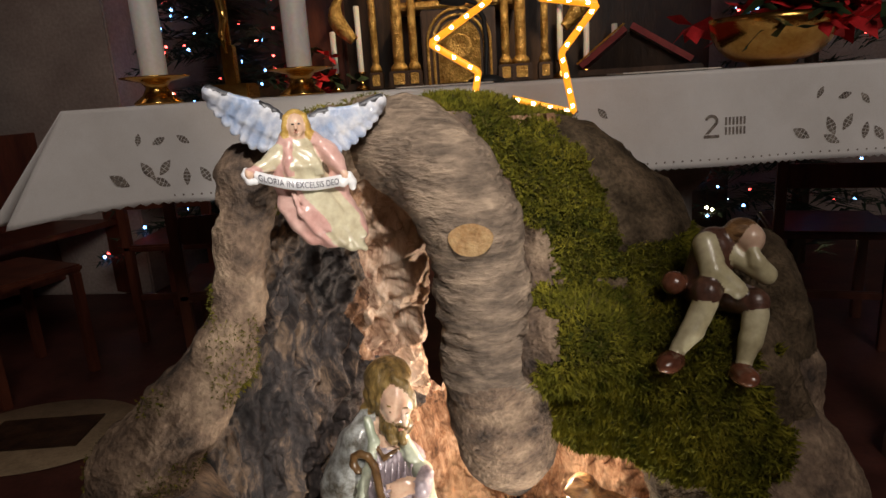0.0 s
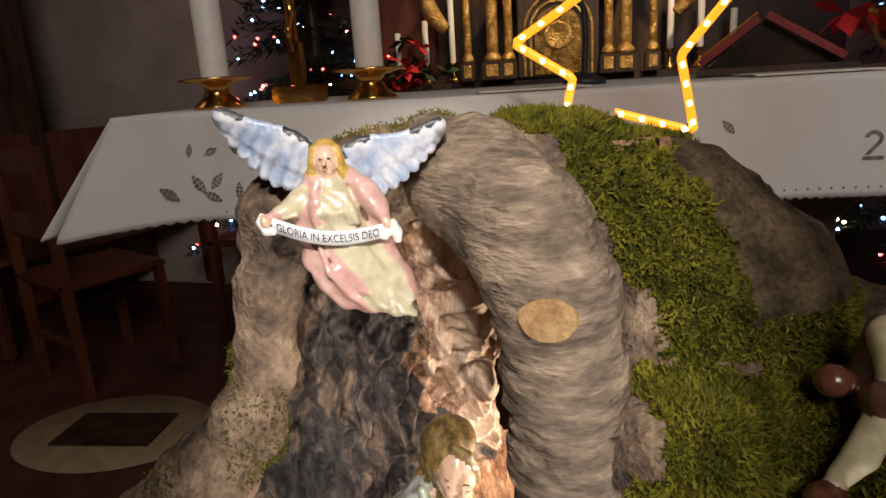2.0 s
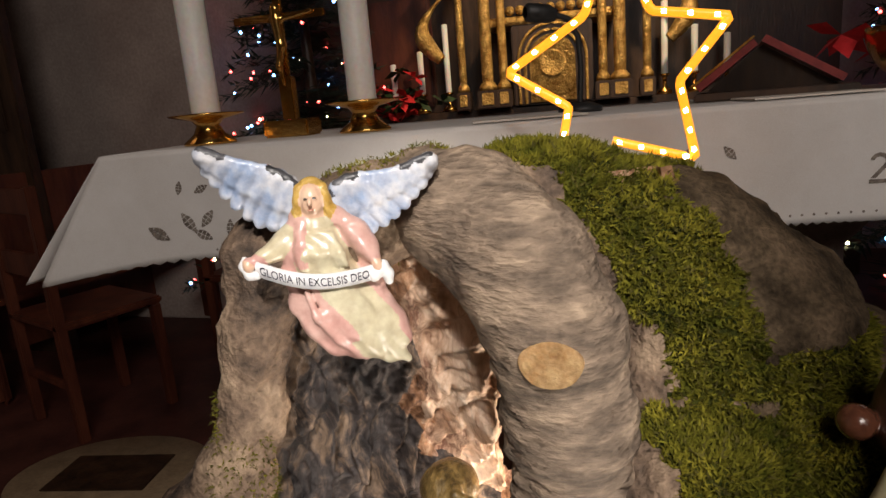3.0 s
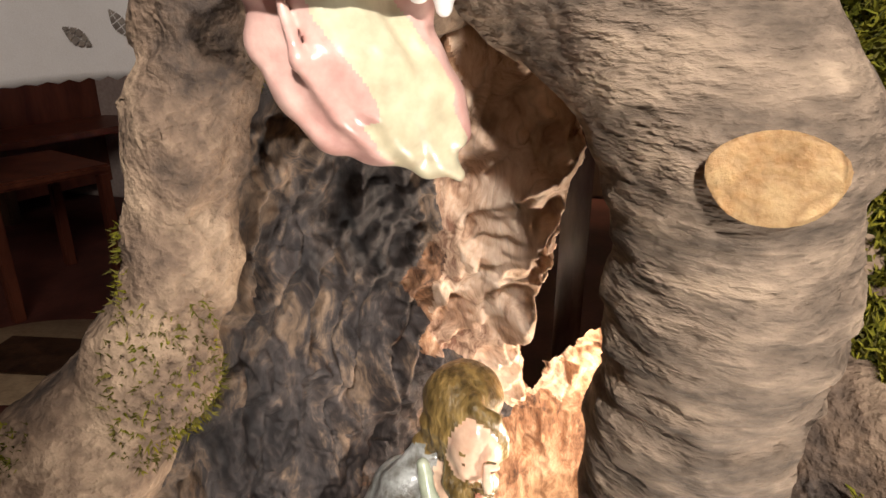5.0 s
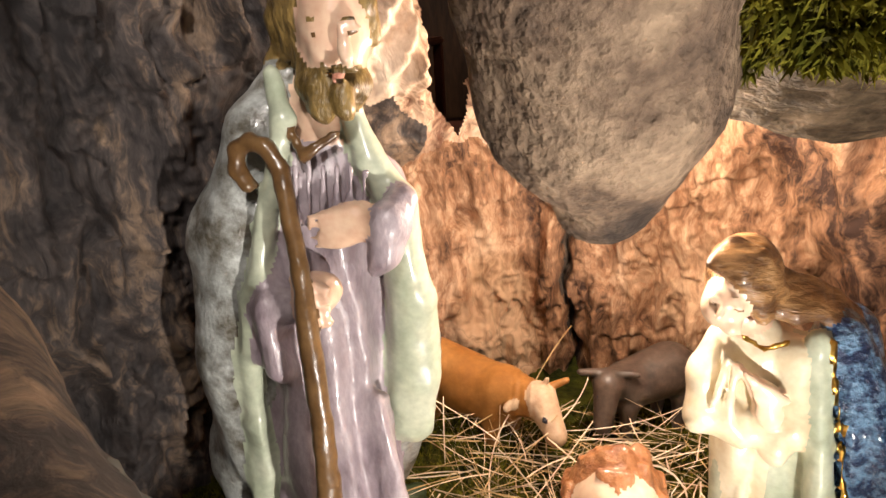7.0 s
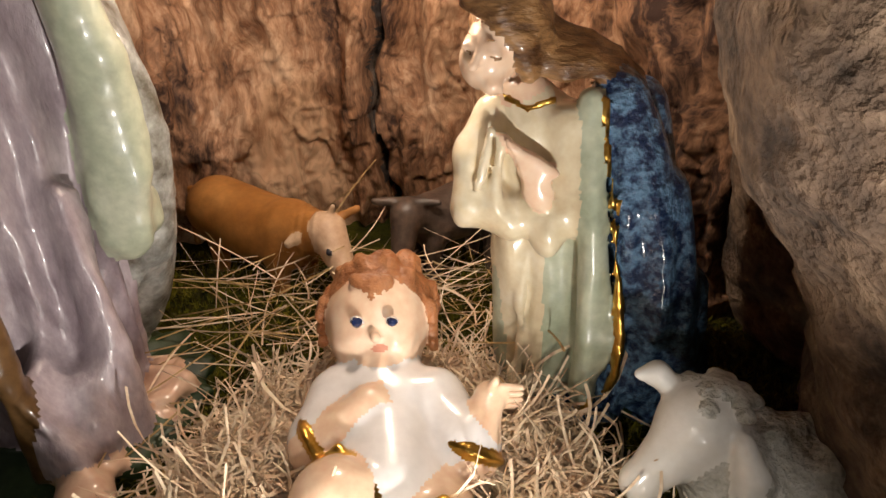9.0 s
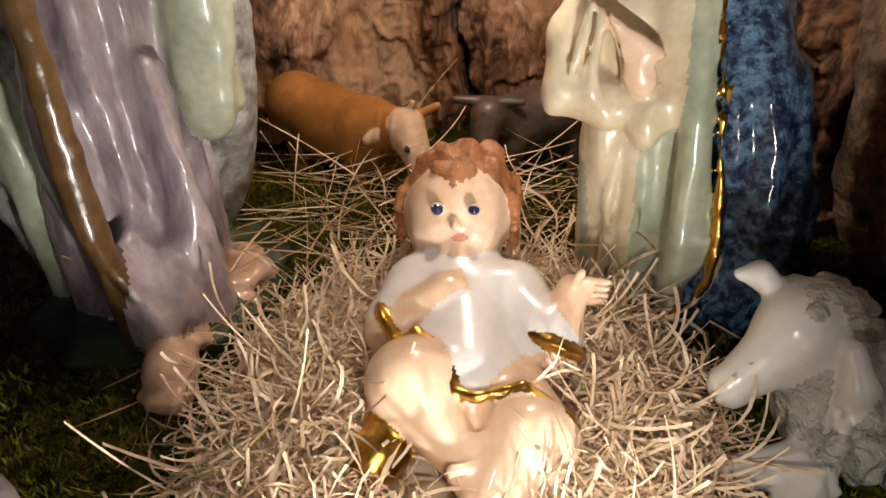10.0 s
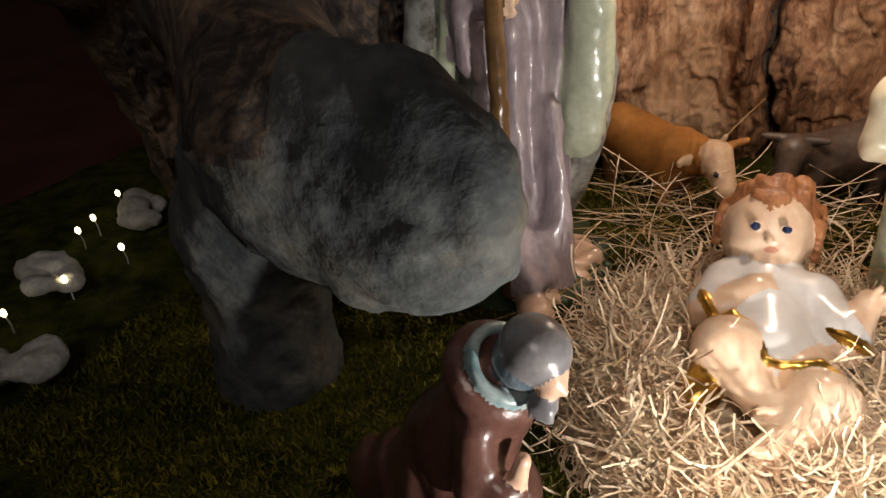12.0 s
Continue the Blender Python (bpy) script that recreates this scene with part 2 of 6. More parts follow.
DARKWOOD = mat("dark_altar_wood", (0.018, 0.009, 0.005), (0.07, 0.035, 0.018), 10, 0.45, 0.3, 80, stretch=(1, 1, 0.2))
CHAIRWOOD = mat("red_brown_chair_wood", (0.06, 0.015, 0.008), (0.14, 0.04, 0.02), 12, 0.4, 0.2, 80, stretch=(1, 1, 0.2))
PLASTER = mat("old_wall_plaster", (0.34, 0.27, 0.24), (0.45, 0.37, 0.33), 3, 0.9, 0.3, 60)
FLOORTILE = mat("dark_red_floor", (0.05, 0.014, 0.010), (0.11, 0.035, 0.025), 5, 0.55, 0.2, 60)
RUGMAT = mat("ochre_inlay", (0.24, 0.17, 0.10), (0.34, 0.25, 0.15), 9, 0.7, 0.3, 80)
NEEDLE = mat("fir_needles", (0.008, 0.018, 0.010), (0.03, 0.055, 0.03), 30, 0.7, 0.0)
REDLEATHER = mat("red_missal_cover", (0.16, 0.012, 0.012), (0.26, 0.03, 0.025), 20, 0.45, 0.2)
PAPER = mat("paper_pages", (0.68, 0.62, 0.55), (0.78, 0.73, 0.66), 60, 0.8, 0.1, 300)
PETAL = mat("red_petal", (0.45, 0.012, 0.016), (0.70, 0.03, 0.035), 14, 0.55, 0.2)
LEAF = mat("dark_leaf", (0.01, 0.022, 0.008), (0.035, 0.065, 0.02), 20, 0.5, 0.2)
ROPE = mat("amber_light_tube", (0.8, 0.35, 0.04), (0.9, 0.45, 0.06), 40, 0.3, 0.0, emit=(1.0, 0.34, 0.015), power=0.95)
LED = mat("warm_bulb", (1, 0.8, 0.5), (1, 0.85, 0.6), 10, 0.3, 0.0, emit=(1.0, 0.78, 0.40), power=22.0)
WIRE = mat("white_wire", (0.6, 0.6, 0.6), (0.75, 0.75, 0.75), 10, 0.4, 0.0)
RUBBER = mat("black_rubber", (0.012, 0.012, 0.012), (0.03, 0.03, 0.03), 30, 0.5, 0.1)
REDLED = mat("red_fairy_bulb", (0.8, 0.1, 0.1), (0.9, 0.1, 0.1), 10, 0.3, 0.0, emit=(1.0, 0.07, 0.06), power=9.0)
BLUELED = mat("blue_fairy_bulb", (0.1, 0.2, 0.8), (0.1, 0.3, 0.9), 10, 0.3, 0.0, emit=(0.18, 0.42, 1.0), power=9.0)
WHITELED = mat("white_fairy_bulb", (0.9, 0.9, 0.8), (0.9, 0.9, 0.8), 10, 0.3, 0.0, emit=(1.0, 0.85, 0.45), power=14.0)
PEBBLE = mat("white_stone", (0.45, 0.43, 0.40), (0.62, 0.60, 0.57), 30, 0.7, 0.5)
BOARD = mat("varnished_board", (0.05, 0.028, 0.026), (0.16, 0.11, 0.10), 20, 0.25, 0.2, 90, stretch=(1, 1, 0.2), coat=0.4)


# ---- mesh tools ----
def smooth(me):
    me.polygons.foreach_set("use_smooth", np.ones(len(me.polygons), dtype=bool))


def part(name, bm, material, parent=None, label="", soft=True):
    """One mesh object from a bmesh, under a thing or a part."""
    me = bpy.data.meshes.new(name)
    bm.to_mesh(me)
    bm.free()
    for m in (material if isinstance(material, (list, tuple)) else [material]):
        me.materials.append(m)
    if soft:
        smooth(me)
    ob = new(name, me)
    ob.parent = parent
    if label:
        tagged(ob, label)
    return ob


def flat_mesh(name, verts, faces, mats, slots=None, parent=None, label="", soft=False):
    """One mesh object from arrays."""
    me = bpy.data.meshes.new(name)
    verts, faces = np.asarray(verts, dtype=np.float32), np.asarray(faces, dtype=np.int32)
    n = faces.shape[1]
    me.vertices.add(len(verts))
    me.vertices.foreach_set("co", verts.ravel())
    me.loops.add(faces.size)
    me.loops.foreach_set("vertex_index", faces.ravel())
    me.polygons.add(len(faces))
    me.polygons.foreach_set("loop_start", np.arange(0, faces.size, n, dtype=np.int32))
    for m in mats:
        me.materials.append(m)
    if slots is not None:
        me.polygons.foreach_set("material_index", np.asarray(slots, dtype=np.int32))
    if soft:
        smooth(me)
    me.update(calc_edges=True)
    me.validate()
    ob = new(name, me)
    ob.parent = parent
    if label:
        tagged(ob, label)
    return ob


def grain(p, size, seed=0):
    """Smooth value noise from -1 to 1 at points p (n, 3), with cells of that size in metres."""
    q = p / size + 100.0 + 17.3 * seed
    i = np.floor(q).astype(np.int64)
    f = (q - i).astype(np.float32)
    f = f * f * (3 - 2 * f)
    out = np.zeros(len(p), dtype=np.float32)
    for dx in (0, 1):
        for dy in (0, 1):
            for dz in (0, 1):
                h = ((i[:, 0] + dx) * 73856093) ^ ((i[:, 1] + dy) * 19349663) ^ ((i[:, 2] + dz) * 83492791) ^ (seed * 7919)
                h = (h ^ (h >> 13)) * 1274126177
                r = ((h ^ (h >> 16)) & 0xFFFF).astype(np.float32) / 32767.5 - 1
                w = (f[:, 0] if dx else 1 - f[:, 0]) * (f[:, 1] if dy else 1 - f[:, 1]) * (f[:, 2] if dz else 1 - f[:, 2])
                out += r * w
    return out


class Clay:
    """Soft forms melted into one skin: rounded bars and eggs, each with a material."""

    def __init__(self, melt=0.01):
        self.melt, self.forms = melt, []

    def bar(self, a, b, ra, rb, m, melt=None, cut=False):
        self.forms.append(("bar", np.array(a, float), np.array(b, float), ra, rb, m, self.melt if melt is None else melt, cut))
        return self

    def egg(self, c, r, m, turn=(0, 0, 0), melt=None, cut=False):
        rot = np.array(Euler([radians(x) for x in turn]).to_matrix())
        self.forms.append(("egg", np.array(c, float), np.array(r, float), rot, 0, m, self.melt if melt is None else melt, cut))
        return self

    def chain(self, pts, m, melt=None):
        for a, b in zip(pts, pts[1:]):
            self.bar(a[:3], b[:3], a[3], b[3], m, melt)
        return self

    def gap(self, form, p):
        if form[0] == "bar":
            a, b, ra, rb = form[1:5]
            ab = b - a
            t = np.clip((p - a) @ ab / max(ab @ ab, 1e-9), 0, 1)
            return np.linalg.norm(p - a - t[:, None] * ab, axis=1) - (ra + (rb - ra) * t)
        c, r, rot = form[1:4]
        q = (p - c) @ rot
        k0 = np.linalg.norm(q / r, axis=1)
        k1 = np.linalg.norm(q / (r * r), axis=1)
        return np.where(k1 > 1e-6, k0 * (k0 - 1) / np.maximum(k1, 1e-6), -r.min())

    def field(self, ax, grid, n):
        """Depths on the grid: each form is worked out only near itself."""
        d = np.full(tuple(n), 0.1, dtype=np.float32)
        for form in self.forms:
            k = max(form[6], 1e-5)
            if form[0] == "bar":
                r = max(form[3], form[4])
                lo, hi = np.minimum(form[1], form[2]) - r, np.maximum(form[1], form[2]) + r
            else:
                r = form[2].max()
                lo, hi = form[1] - r, form[1] + r
            m = k + 0.022
            s = tuple(slice(int(np.searchsorted(ax[i], lo[i] - m)), int(np.searchsorted(ax[i], hi[i] + m))) for i in range(3))
            old = d[s]
            if not old.size:
                continue
            g = self.gap(form, grid[s].reshape(-1, 3)).reshape(old.shape)
            if form[7]:
                h = np.clip(0.5 - 0.5 * (old + g) / k, 0, 1)
                d[s] = old * (1 - h) - g * h + k * h * (1 - h)
            else:
                h = np.clip(0.5 + 0.5 * (old - g) / k, 0, 1)
                d[s] = old * (1 - h) + g * h - k * h * (1 - h)
        return d

    def mesh(self, name, h, mats, relief=None, paint=None, parent=None, label=""):
        """The skin at cells of h metres. relief(p): added depth near the skin; paint(p, slots): the faces' materials."""
        lo, hi = np.full(3, 1e9), np.full(3, -1e9)
        for f in self.forms:
            if f[7]:
                continue
            if f[0] == "bar":
                r = max(f[3], f[4])
                lo, hi = np.minimum(lo, np.minimum(f[1], f[2]) - r), np.maximum(hi, np.maximum(f[1], f[2]) + r)
            else:
                r = f[2].max()
                lo, hi = np.minimum(lo, f[1] - r), np.maximum(hi, f[1] + r)
        pad = 3 * h + 0.012
        lo, hi = lo - pad, hi + pad
        n = np.ceil((hi - lo) / h).astype(int) + 1
        ax = [lo[i] + h * np.arange(n[i]) for i in range(3)]
        grid = np.stack(np.meshgrid(*ax, indexing="ij"), -1)
        v = self.field(ax, grid, n)
        if relief:
            near = np.abs(v) < 0.02
            v[near] += relief(grid[near])
        sgn = v < 0
        cell = tuple(n - 1)
        count, total = np.zeros(cell, np.int16), np.zeros((*cell, 3), np.float32)
        corner = [(a, b, c) for a in (0, 1) for b in (0, 1) for c in (0, 1)]

        def view(arr, o):
            return arr[o[0]:o[0] + cell[0], o[1]:o[1] + cell[1], o[2]:o[2] + cell[2]]
        for o in corner:
            for axis in range(3):
                if o[axis]:
                    continue
                e = list(o)
                e[axis] = 1
                v0, v1 = view(v, o), view(v, e)
                hit = (v0 < 0) != (v1 < 0)
                t = np.where(hit, v0 / np.where(hit, v0 - v1, 1), 0)
                count += hit
                for k in range(3):
                    total[..., k] += np.where(hit, (t if k == axis else o[k]), 0)
        on = count > 0
        idx = np.full(cell, -1, np.int64)
        idx[on] = np.arange(on.sum())
        base = np.stack(np.nonzero(on), -1)
        verts = lo + h * (base + total[on] / count[on][:, None])
        quads = []
        for axis in range(3):
            u, w = (axis + 1) % 3, (axis + 2) % 3
            s0 = [slice(None)] * 3
            s1 = [slice(None)] * 3
            s0[axis], s1[axis] = slice(0, -1), slice(1, None)
            a, b = sgn[tuple(s0)], sgn[tuple(s1)]
            e = np.stack(np.nonzero(a != b), -1)
            e = e[(e[:, u] > 0) & (e[:, u] < n[u] - 1) & (e[:, w] > 0) & (e[:, w] < n[w] - 1)]
            flip = a[tuple(e.T)]
            c = []
            for du, dw in ((-1, -1), (0, -1), (0, 0), (-1, 0)):
                q = e.copy()
                q[:, u] += du
                q[:, w] += dw
                c.append(idx[tuple(q.T)])
            c = np.stack(c, -1)
            c[~flip] = c[~flip][:, ::-1]
            quads.append(c)
        quads = np.concatenate(quads)
        mid = verts[quads].mean(1)
        best, slots = np.full(len(mid), 1e9), np.zeros(len(mid), int)
        for f in self.forms:
            if f[7]:
                continue
            g = self.gap(f, mid)
            win = g < best
            best[win], slots[win] = g[win], f[5]
        if paint:
            slots = paint(mid, slots)
        return flat_mesh(name, verts, quads, mats, slots, parent, label, True)


def box(bm, lo, hi, m=None):
    """A box from corner to corner, moved by the pose m."""
    vs = [bm.verts.new((x, y, z)) for x in (lo[0], hi[0]) for y in (lo[1], hi[1]) for z in (lo[2], hi[2])]
    if m is not None:
        for v in vs:
            v.co = m @ v.co
    for f in ((0, 1, 3, 2), (4, 6, 7, 5), (0, 4, 5, 1), (2, 3, 7, 6), (0, 2, 6, 4), (1, 5, 7, 3)):
        bm.faces.new([vs[i] for i in f])
    return bm


def block(name, lo, hi, material, parent=None, bevel=0.004, label=""):
    bm = box(bmesh.new(), lo, hi)
    if bevel:
        bmesh.ops.bevel(bm, geom=bm.edges[:], offset=bevel, segments=2, affect="EDGES")
    return part(name, bm, material, parent, label, soft=False)


def turned(name, profile, material, parent=None, label="", steps=40):
    """A body of revolution from (radius, height) pairs."""
    a = np.linspace(0, 2 * math.pi, steps, endpoint=False)
    verts = [(r * math.cos(t), r * math.sin(t), z) for r, z in profile for t in a]
    faces = [(i * steps + j, i * steps + (j + 1) % steps, (i + 1) * steps + (j + 1) % steps, (i + 1) * steps + j)
             for i in range(len(profile) - 1) for j in range(steps)]
    return flat_mesh(name, verts, faces, [material], None, parent, label, True)


def tube(pts, radius, sides=8):
    """Vertices and faces of a pipe along points; radius a number or one for each point."""
    pts = np.asarray(pts, float)
    rad = np.broadcast_to(np.asarray(radius, float), (len(pts),))
    tang = np.gradient(pts, axis=0)
    tang /= np.linalg.norm(tang, axis=1)[:, None] + 1e-9
    ref = np.array((0.31, 0.2, 0.93)) if abs(tang[0] @ np.array((0.31, 0.2, 0.93))) < 0.9 else np.array((1.0, 0, 0))
    verts, faces = [], []
    for i, (p, t, r) in enumerate(zip(pts, tang, rad)):
        n1 = np.cross(t, ref)
        n1 /= np.linalg.norm(n1) + 1e-9
        n2 = np.cross(t, n1)
        for j in range(sides):
            a = 2 * math.pi * j / sides
            verts.append(p + r * (math.cos(a) * n1 + math.sin(a) * n2))
    for i in range(len(pts) - 1):
        for j in range(sides):
            faces.append((i * sides + j, i * sides + (j + 1) % sides, (i + 1) * sides + (j + 1) % sides, (i + 1) * sides + j))
    return verts, faces


def pipe(name, pts, radius, material, parent=None, label="", sides=8):
    verts, faces = tube(pts, radius, sides)
    return flat_mesh(name, verts, faces, [material], None, parent, label, True)


def thing(name, m, label, category, group="", kind=""):
    ob = new(name)
    ob.matrix_world = m
    ob.empty_display_size = 0.05
    return tagged(ob, label, category, group, kind)


# ---- the church ----
def sheet(name, lo, hi, material, label, category):
    ob = block(name, lo, hi, material, None, 0)
    return tagged(ob, label, category, "", "structure")


sheet("floor", (-5, -4, -0.15), (5, 6.2, 0.0), FLOORTILE, "dark red church floor with a dull sheen", "floor")
sheet("wall_north", (-5, 5.0, 0), (5, 5.2, 6), PLASTER, "dim plastered wall behind the high altar", "wall")
sheet("wall_west", (-5.2, -4, 0), (-5, 6.2, 6), PLASTER, "dim plastered side wall of the church", "wall")
sheet("wall_east", (5, -4, 0), (5.2, 6.2, 6), PLASTER, "dim plastered side wall in shadow", "wall")
sheet("wall_south", (-5, -4.2, 0), (5, -4, 6), PLASTER, "plastered end wall of the dark nave", "wall")
sheet("ceiling", (-5.2, -4.2, 6), (5.2, 6.2, 6.2), PLASTER, "plain plastered church ceiling", "ceiling")
niche = block("wall_pier", (-3.6, 3.5, 0), (-2.06, 5.0, 6), PLASTER, None, 0.01)
tagged(niche, "whitewashed wall pier beside the fir tree", "wall", "", "structure")

# an oval inlay on the floor with a dark panel in it
rug = turned("rug", ((0.0, 0.0), (0.40, 0.0), (0.405, 0.003), (0.40, 0.006), (0.0, 0.006)), RUGMAT, None, "", 64)
rug.matrix_world = pose(-1.555, 1.99, 0.002, 0, 0, 10) @ Matrix.Diagonal((0.84, 0.60, 1, 1))
tagged(rug, "oval ochre mat lying on the dark floor", "rug")
inner = block("rug_panel", (-0.21, -0.17, 0.0062), (0.21, 0.17, 0.012), DARKWOOD, rug, 0.002, "dark rectangular centre panel")


def chair(m):
    """A dark red-brown wooden church chair."""
    top = thing("church_chair", m, "dark red-brown wooden chair standing in shadow", "chair", "chairs behind the altar")
    block("seat", (-0.21, -0.2, 0.43), (0.21, 0.2, 0.46), CHAIRWOOD, top, 0.008)
    for x in (-0.19, 0.19):
        block("leg", (x - 0.018, -0.19, 0), (x + 0.018, -0.154, 0.43), CHAIRWOOD, top)
        block("leg", (x - 0.018, 0.164, 0), (x + 0.018, 0.2, 0.95), CHAIRWOOD, top)
    for z in (0.62, 0.85):
        block("back_rail", (-0.172, 0.17, z), (0.172, 0.19, z + 0.09), CHAIRWOOD, top)
    for z in (0.2,):
        block("stretcher", (-0.172, 0.172, z), (0.172, 0.192, z + 0.03), CHAIRWOOD, top)
    return top


seat_one = chair(pose(-0.9, 2.35, 0, 0, 0, 200))
for x, y, r in ((-1.5, 3.0, 185), (-1.95, 2.4, 160), (-0.75, 3.3, 175), (1.25, 2.9, 170)):
    copy_thing(seat_one, pose(x, y, 0, 0, 0, r))

# a brown church bench at the far side
bench = thing("church_bench", pose(-2.55, 3.0, 0, 0, 0, 75), "dark brown wooden pew with a carved end panel", "bench")
block("end_panel", (-0.6, -0.25, 0), (-0.55, 0.25, 1.0), CHAIRWOOD, bench, 0.02)
block("end_panel", (0.55, -0.25, 0), (0.6, 0.25, 1.0), CHAIRWOOD, bench, 0.02)
block("seat", (-0.55, -0.22, 0.42), (0.55, 0.16, 0.45), CHAIRWOOD, bench)
block("backrest", (-0.55, 0.18, 0.1), (0.55, 0.21, 0.95), CHAIRWOOD, bench)

door = thing("door_1", pose(-3.61, 2.95, 0), "dark brown panelled door in the side wall", "door", "", "structure")
block("door_leaf", (0, 0, 0), (0.9, 0.06, 2.1), DARKWOOD, door, 0.006)
for x in (0.08, 0.49):
    for z in (0.15, 1.15):
        block("door_panel", (x, -0.012, z), (x + 0.33, 0.0, z + 0.8), DARKWOOD, door, 0.008)
sheet("wall_door", (-5, 3.02, 0), (-3.6, 3.2, 6), PLASTER, "plastered wall holding the dark door", "wall")

# ---- the high altar with its tabernacle ----
high = thing("high_altar", pose(-0.3, 4.25, 0, 0, 0, 6), "dark carved high altar with gilt columns and mouldings", "altar")
block("altar_base", (-1.6, -0.1, 0), (1.6, 0.6, 0.98), DARKWOOD, high, 0.02)
block("back_panel", (-1.6, 0.3, 0.98), (1.6, 0.6, 3.4), DARKWOOD, high, 0.02)
block("gradine", (-1.4, -0.02, 0.98), (1.4, 0.3, 1.06), DARKWOOD, high, 0.01)
block("cornice", (-0.36, -0.06, 1.50), (0.36, 0.3, 1.545), GILT, high, 0.012)
block("frieze", (-0.26, -0.05, 1.55), (0.26, 0.3, 1.60), DARKWOOD, high, 0.01)
for i in range(9):
    turned("rosette", ((0.0, -0.02), (0.022, -0.015), (0.026, 0.0), (0.016, 0.012), (0.0, 0.016)), GILT, high, "", 12).matrix_local = pose(-0.22 + 0.055 * i, -0.055, 1.575, 90)
taber = thing("tabernacle", pose(-0.3, 4.25, 0, 0, 0, 6), "gilded tabernacle with an arched gold door", "tabernacle")
block("housing", (-0.22, -0.05, 1.062), (0.22, 0.298, 1.498), DARKWOOD, taber, 0.008)
bm = bmesh.new()
arch = [(-0.125, 1.075), (0.125, 1.075)] + [(0.125 * math.cos(t), 1.31 + 0.125 * math.sin(t)) for t in np.linspace(0, math.pi, 20)]
bm.faces.new([bm.verts.new((x, -0.062, z)) for x, z in arch])
bmesh.ops.solidify(bm, geom=bm.faces[:], thickness=-0.012)
leaf = part("door", bm, GILT, taber, "hammered gold door with a medallion", False)
turned("medallion", ((0.0, -0.01), (0.05, -0.008), (0.062, 0.0), (0.07, 0.0), (0.075, -0.006)), GILT, leaf, "", 32).matrix_local = pose(0, -0.074, 1.28, 90)
for i, r in enumerate((0.15, 0.185)):
    pts = [(-r, -0.056, 1.07)] + [(r * math.cos(t), -0.056, 1.31 + r * math.sin(t)) for t in np.linspace(math.pi, 0, 18)] + [(r, -0.056, 1.07)]
    pipe("arch_moulding", pts, 0.009, GILT, taber)


def column(x, r, z0, z1, y=-0.08):
    t = thing("gilt_column", pose(-0.3, 4.25, 0, 0, 0, 6) @ pose(x, y, 0), "slender gilt column of the high altar", "column", "gilt columns")
    turned("shaft", ((r, z0 + 0.14), (r * 1.1, z0 + 0.2), (r, z1 - 0.2), (r * 0.85, z1 - 0.1)), GILT, t, "", 20)
    turned("base", ((0, z0 + 0.1), (r * 1.7, z0 + 0.1), (r * 1.7, z0 + 0.12), (r * 1.2, z0 + 0.14), (r, z0 + 0.145)), GILT, t, "", 20)
    turned("capital", ((r * 0.85, z1 - 0.1), (r * 1.1, z1 - 0.07), (r * 1.8, z1), (0, z1 + 0.005)), GILT, t, "", 20)
    block("pedestal", (-r * 2, -r * 2, z0), (r * 2, r * 2, z0 + 0.099), DARKWOOD, t, 0.006)
    block("plaque", (-r * 1.1, -r * 2 - 0.006, z0 + 0.02), (r * 1.1, -r * 2 + 0.002, z0 + 0.085), GILT, t, 0.003)


for x, r in ((-0.36, 0.03), (-0.27, 0.022), (0.27, 0.022), (0.36, 0.03), (0.5, 0.02), (-0.5, 0.02)):
    column(x, r, 1.062, 2.1)

# gilt scrolls at the altar's sides
for sx in (-1, 1):
    pts = [(sx * (0.62 + 0.10 * math.sin(6.0 * s)), -0.05, 1.35 + 0.6 * s) for s in np.linspace(0, 1, 24)]
    o = pipe("gilt_scrollwork", pts, [0.03 + 0.02 * math.sin(9 * s) for s in np.linspace(0, 1, 24)], GILT)
    o.matrix_world = pose(-0.3, 4.25, 0, 0, 0, 6)
    tagged(o, "carved gilt scroll fixed to the high altar", "carving", "gilt scrolls")

# a dim relief panel and slim altar candles
panel = block("relief_panel", (-1.15, 0.24, 1.1), (-0.72, 0.298, 1.75), CHAIRWOOD, None, 0.02)
panel.matrix_world = pose(-0.3, 4.25, 0, 0, 0, 6)
tagged(panel, "brown carved panel on the altar wall", "panel")


def slim_candle(x, y, h):
    t = thing("slim_candle", pose(-0.3, 4.25, 1.062, 0, 0, 6) @ pose(x, y, 0), "slim white candle in a small brass holder", "candle", "altar candles")
    turned("holder", ((0, 0), (0.045, 0.0), (0.04, 0.02), (0.012, 0.04), (0.012, 0.09), (0.035, 0.11), (0.0, 0.112)), BRASS, t, "", 20)
    turned("wax", ((0.018, 0.1125), (0.018, h), (0.0, h + 0.004)), WAX, t, "", 16)


for x, h in ((-0.95, 0.3), (-0.78, 0.36), (-0.62, 0.5), (0.62, 0.5), (0.78, 0.36), (0.95, 0.3)):
    slim_candle(x, 0.12, h)


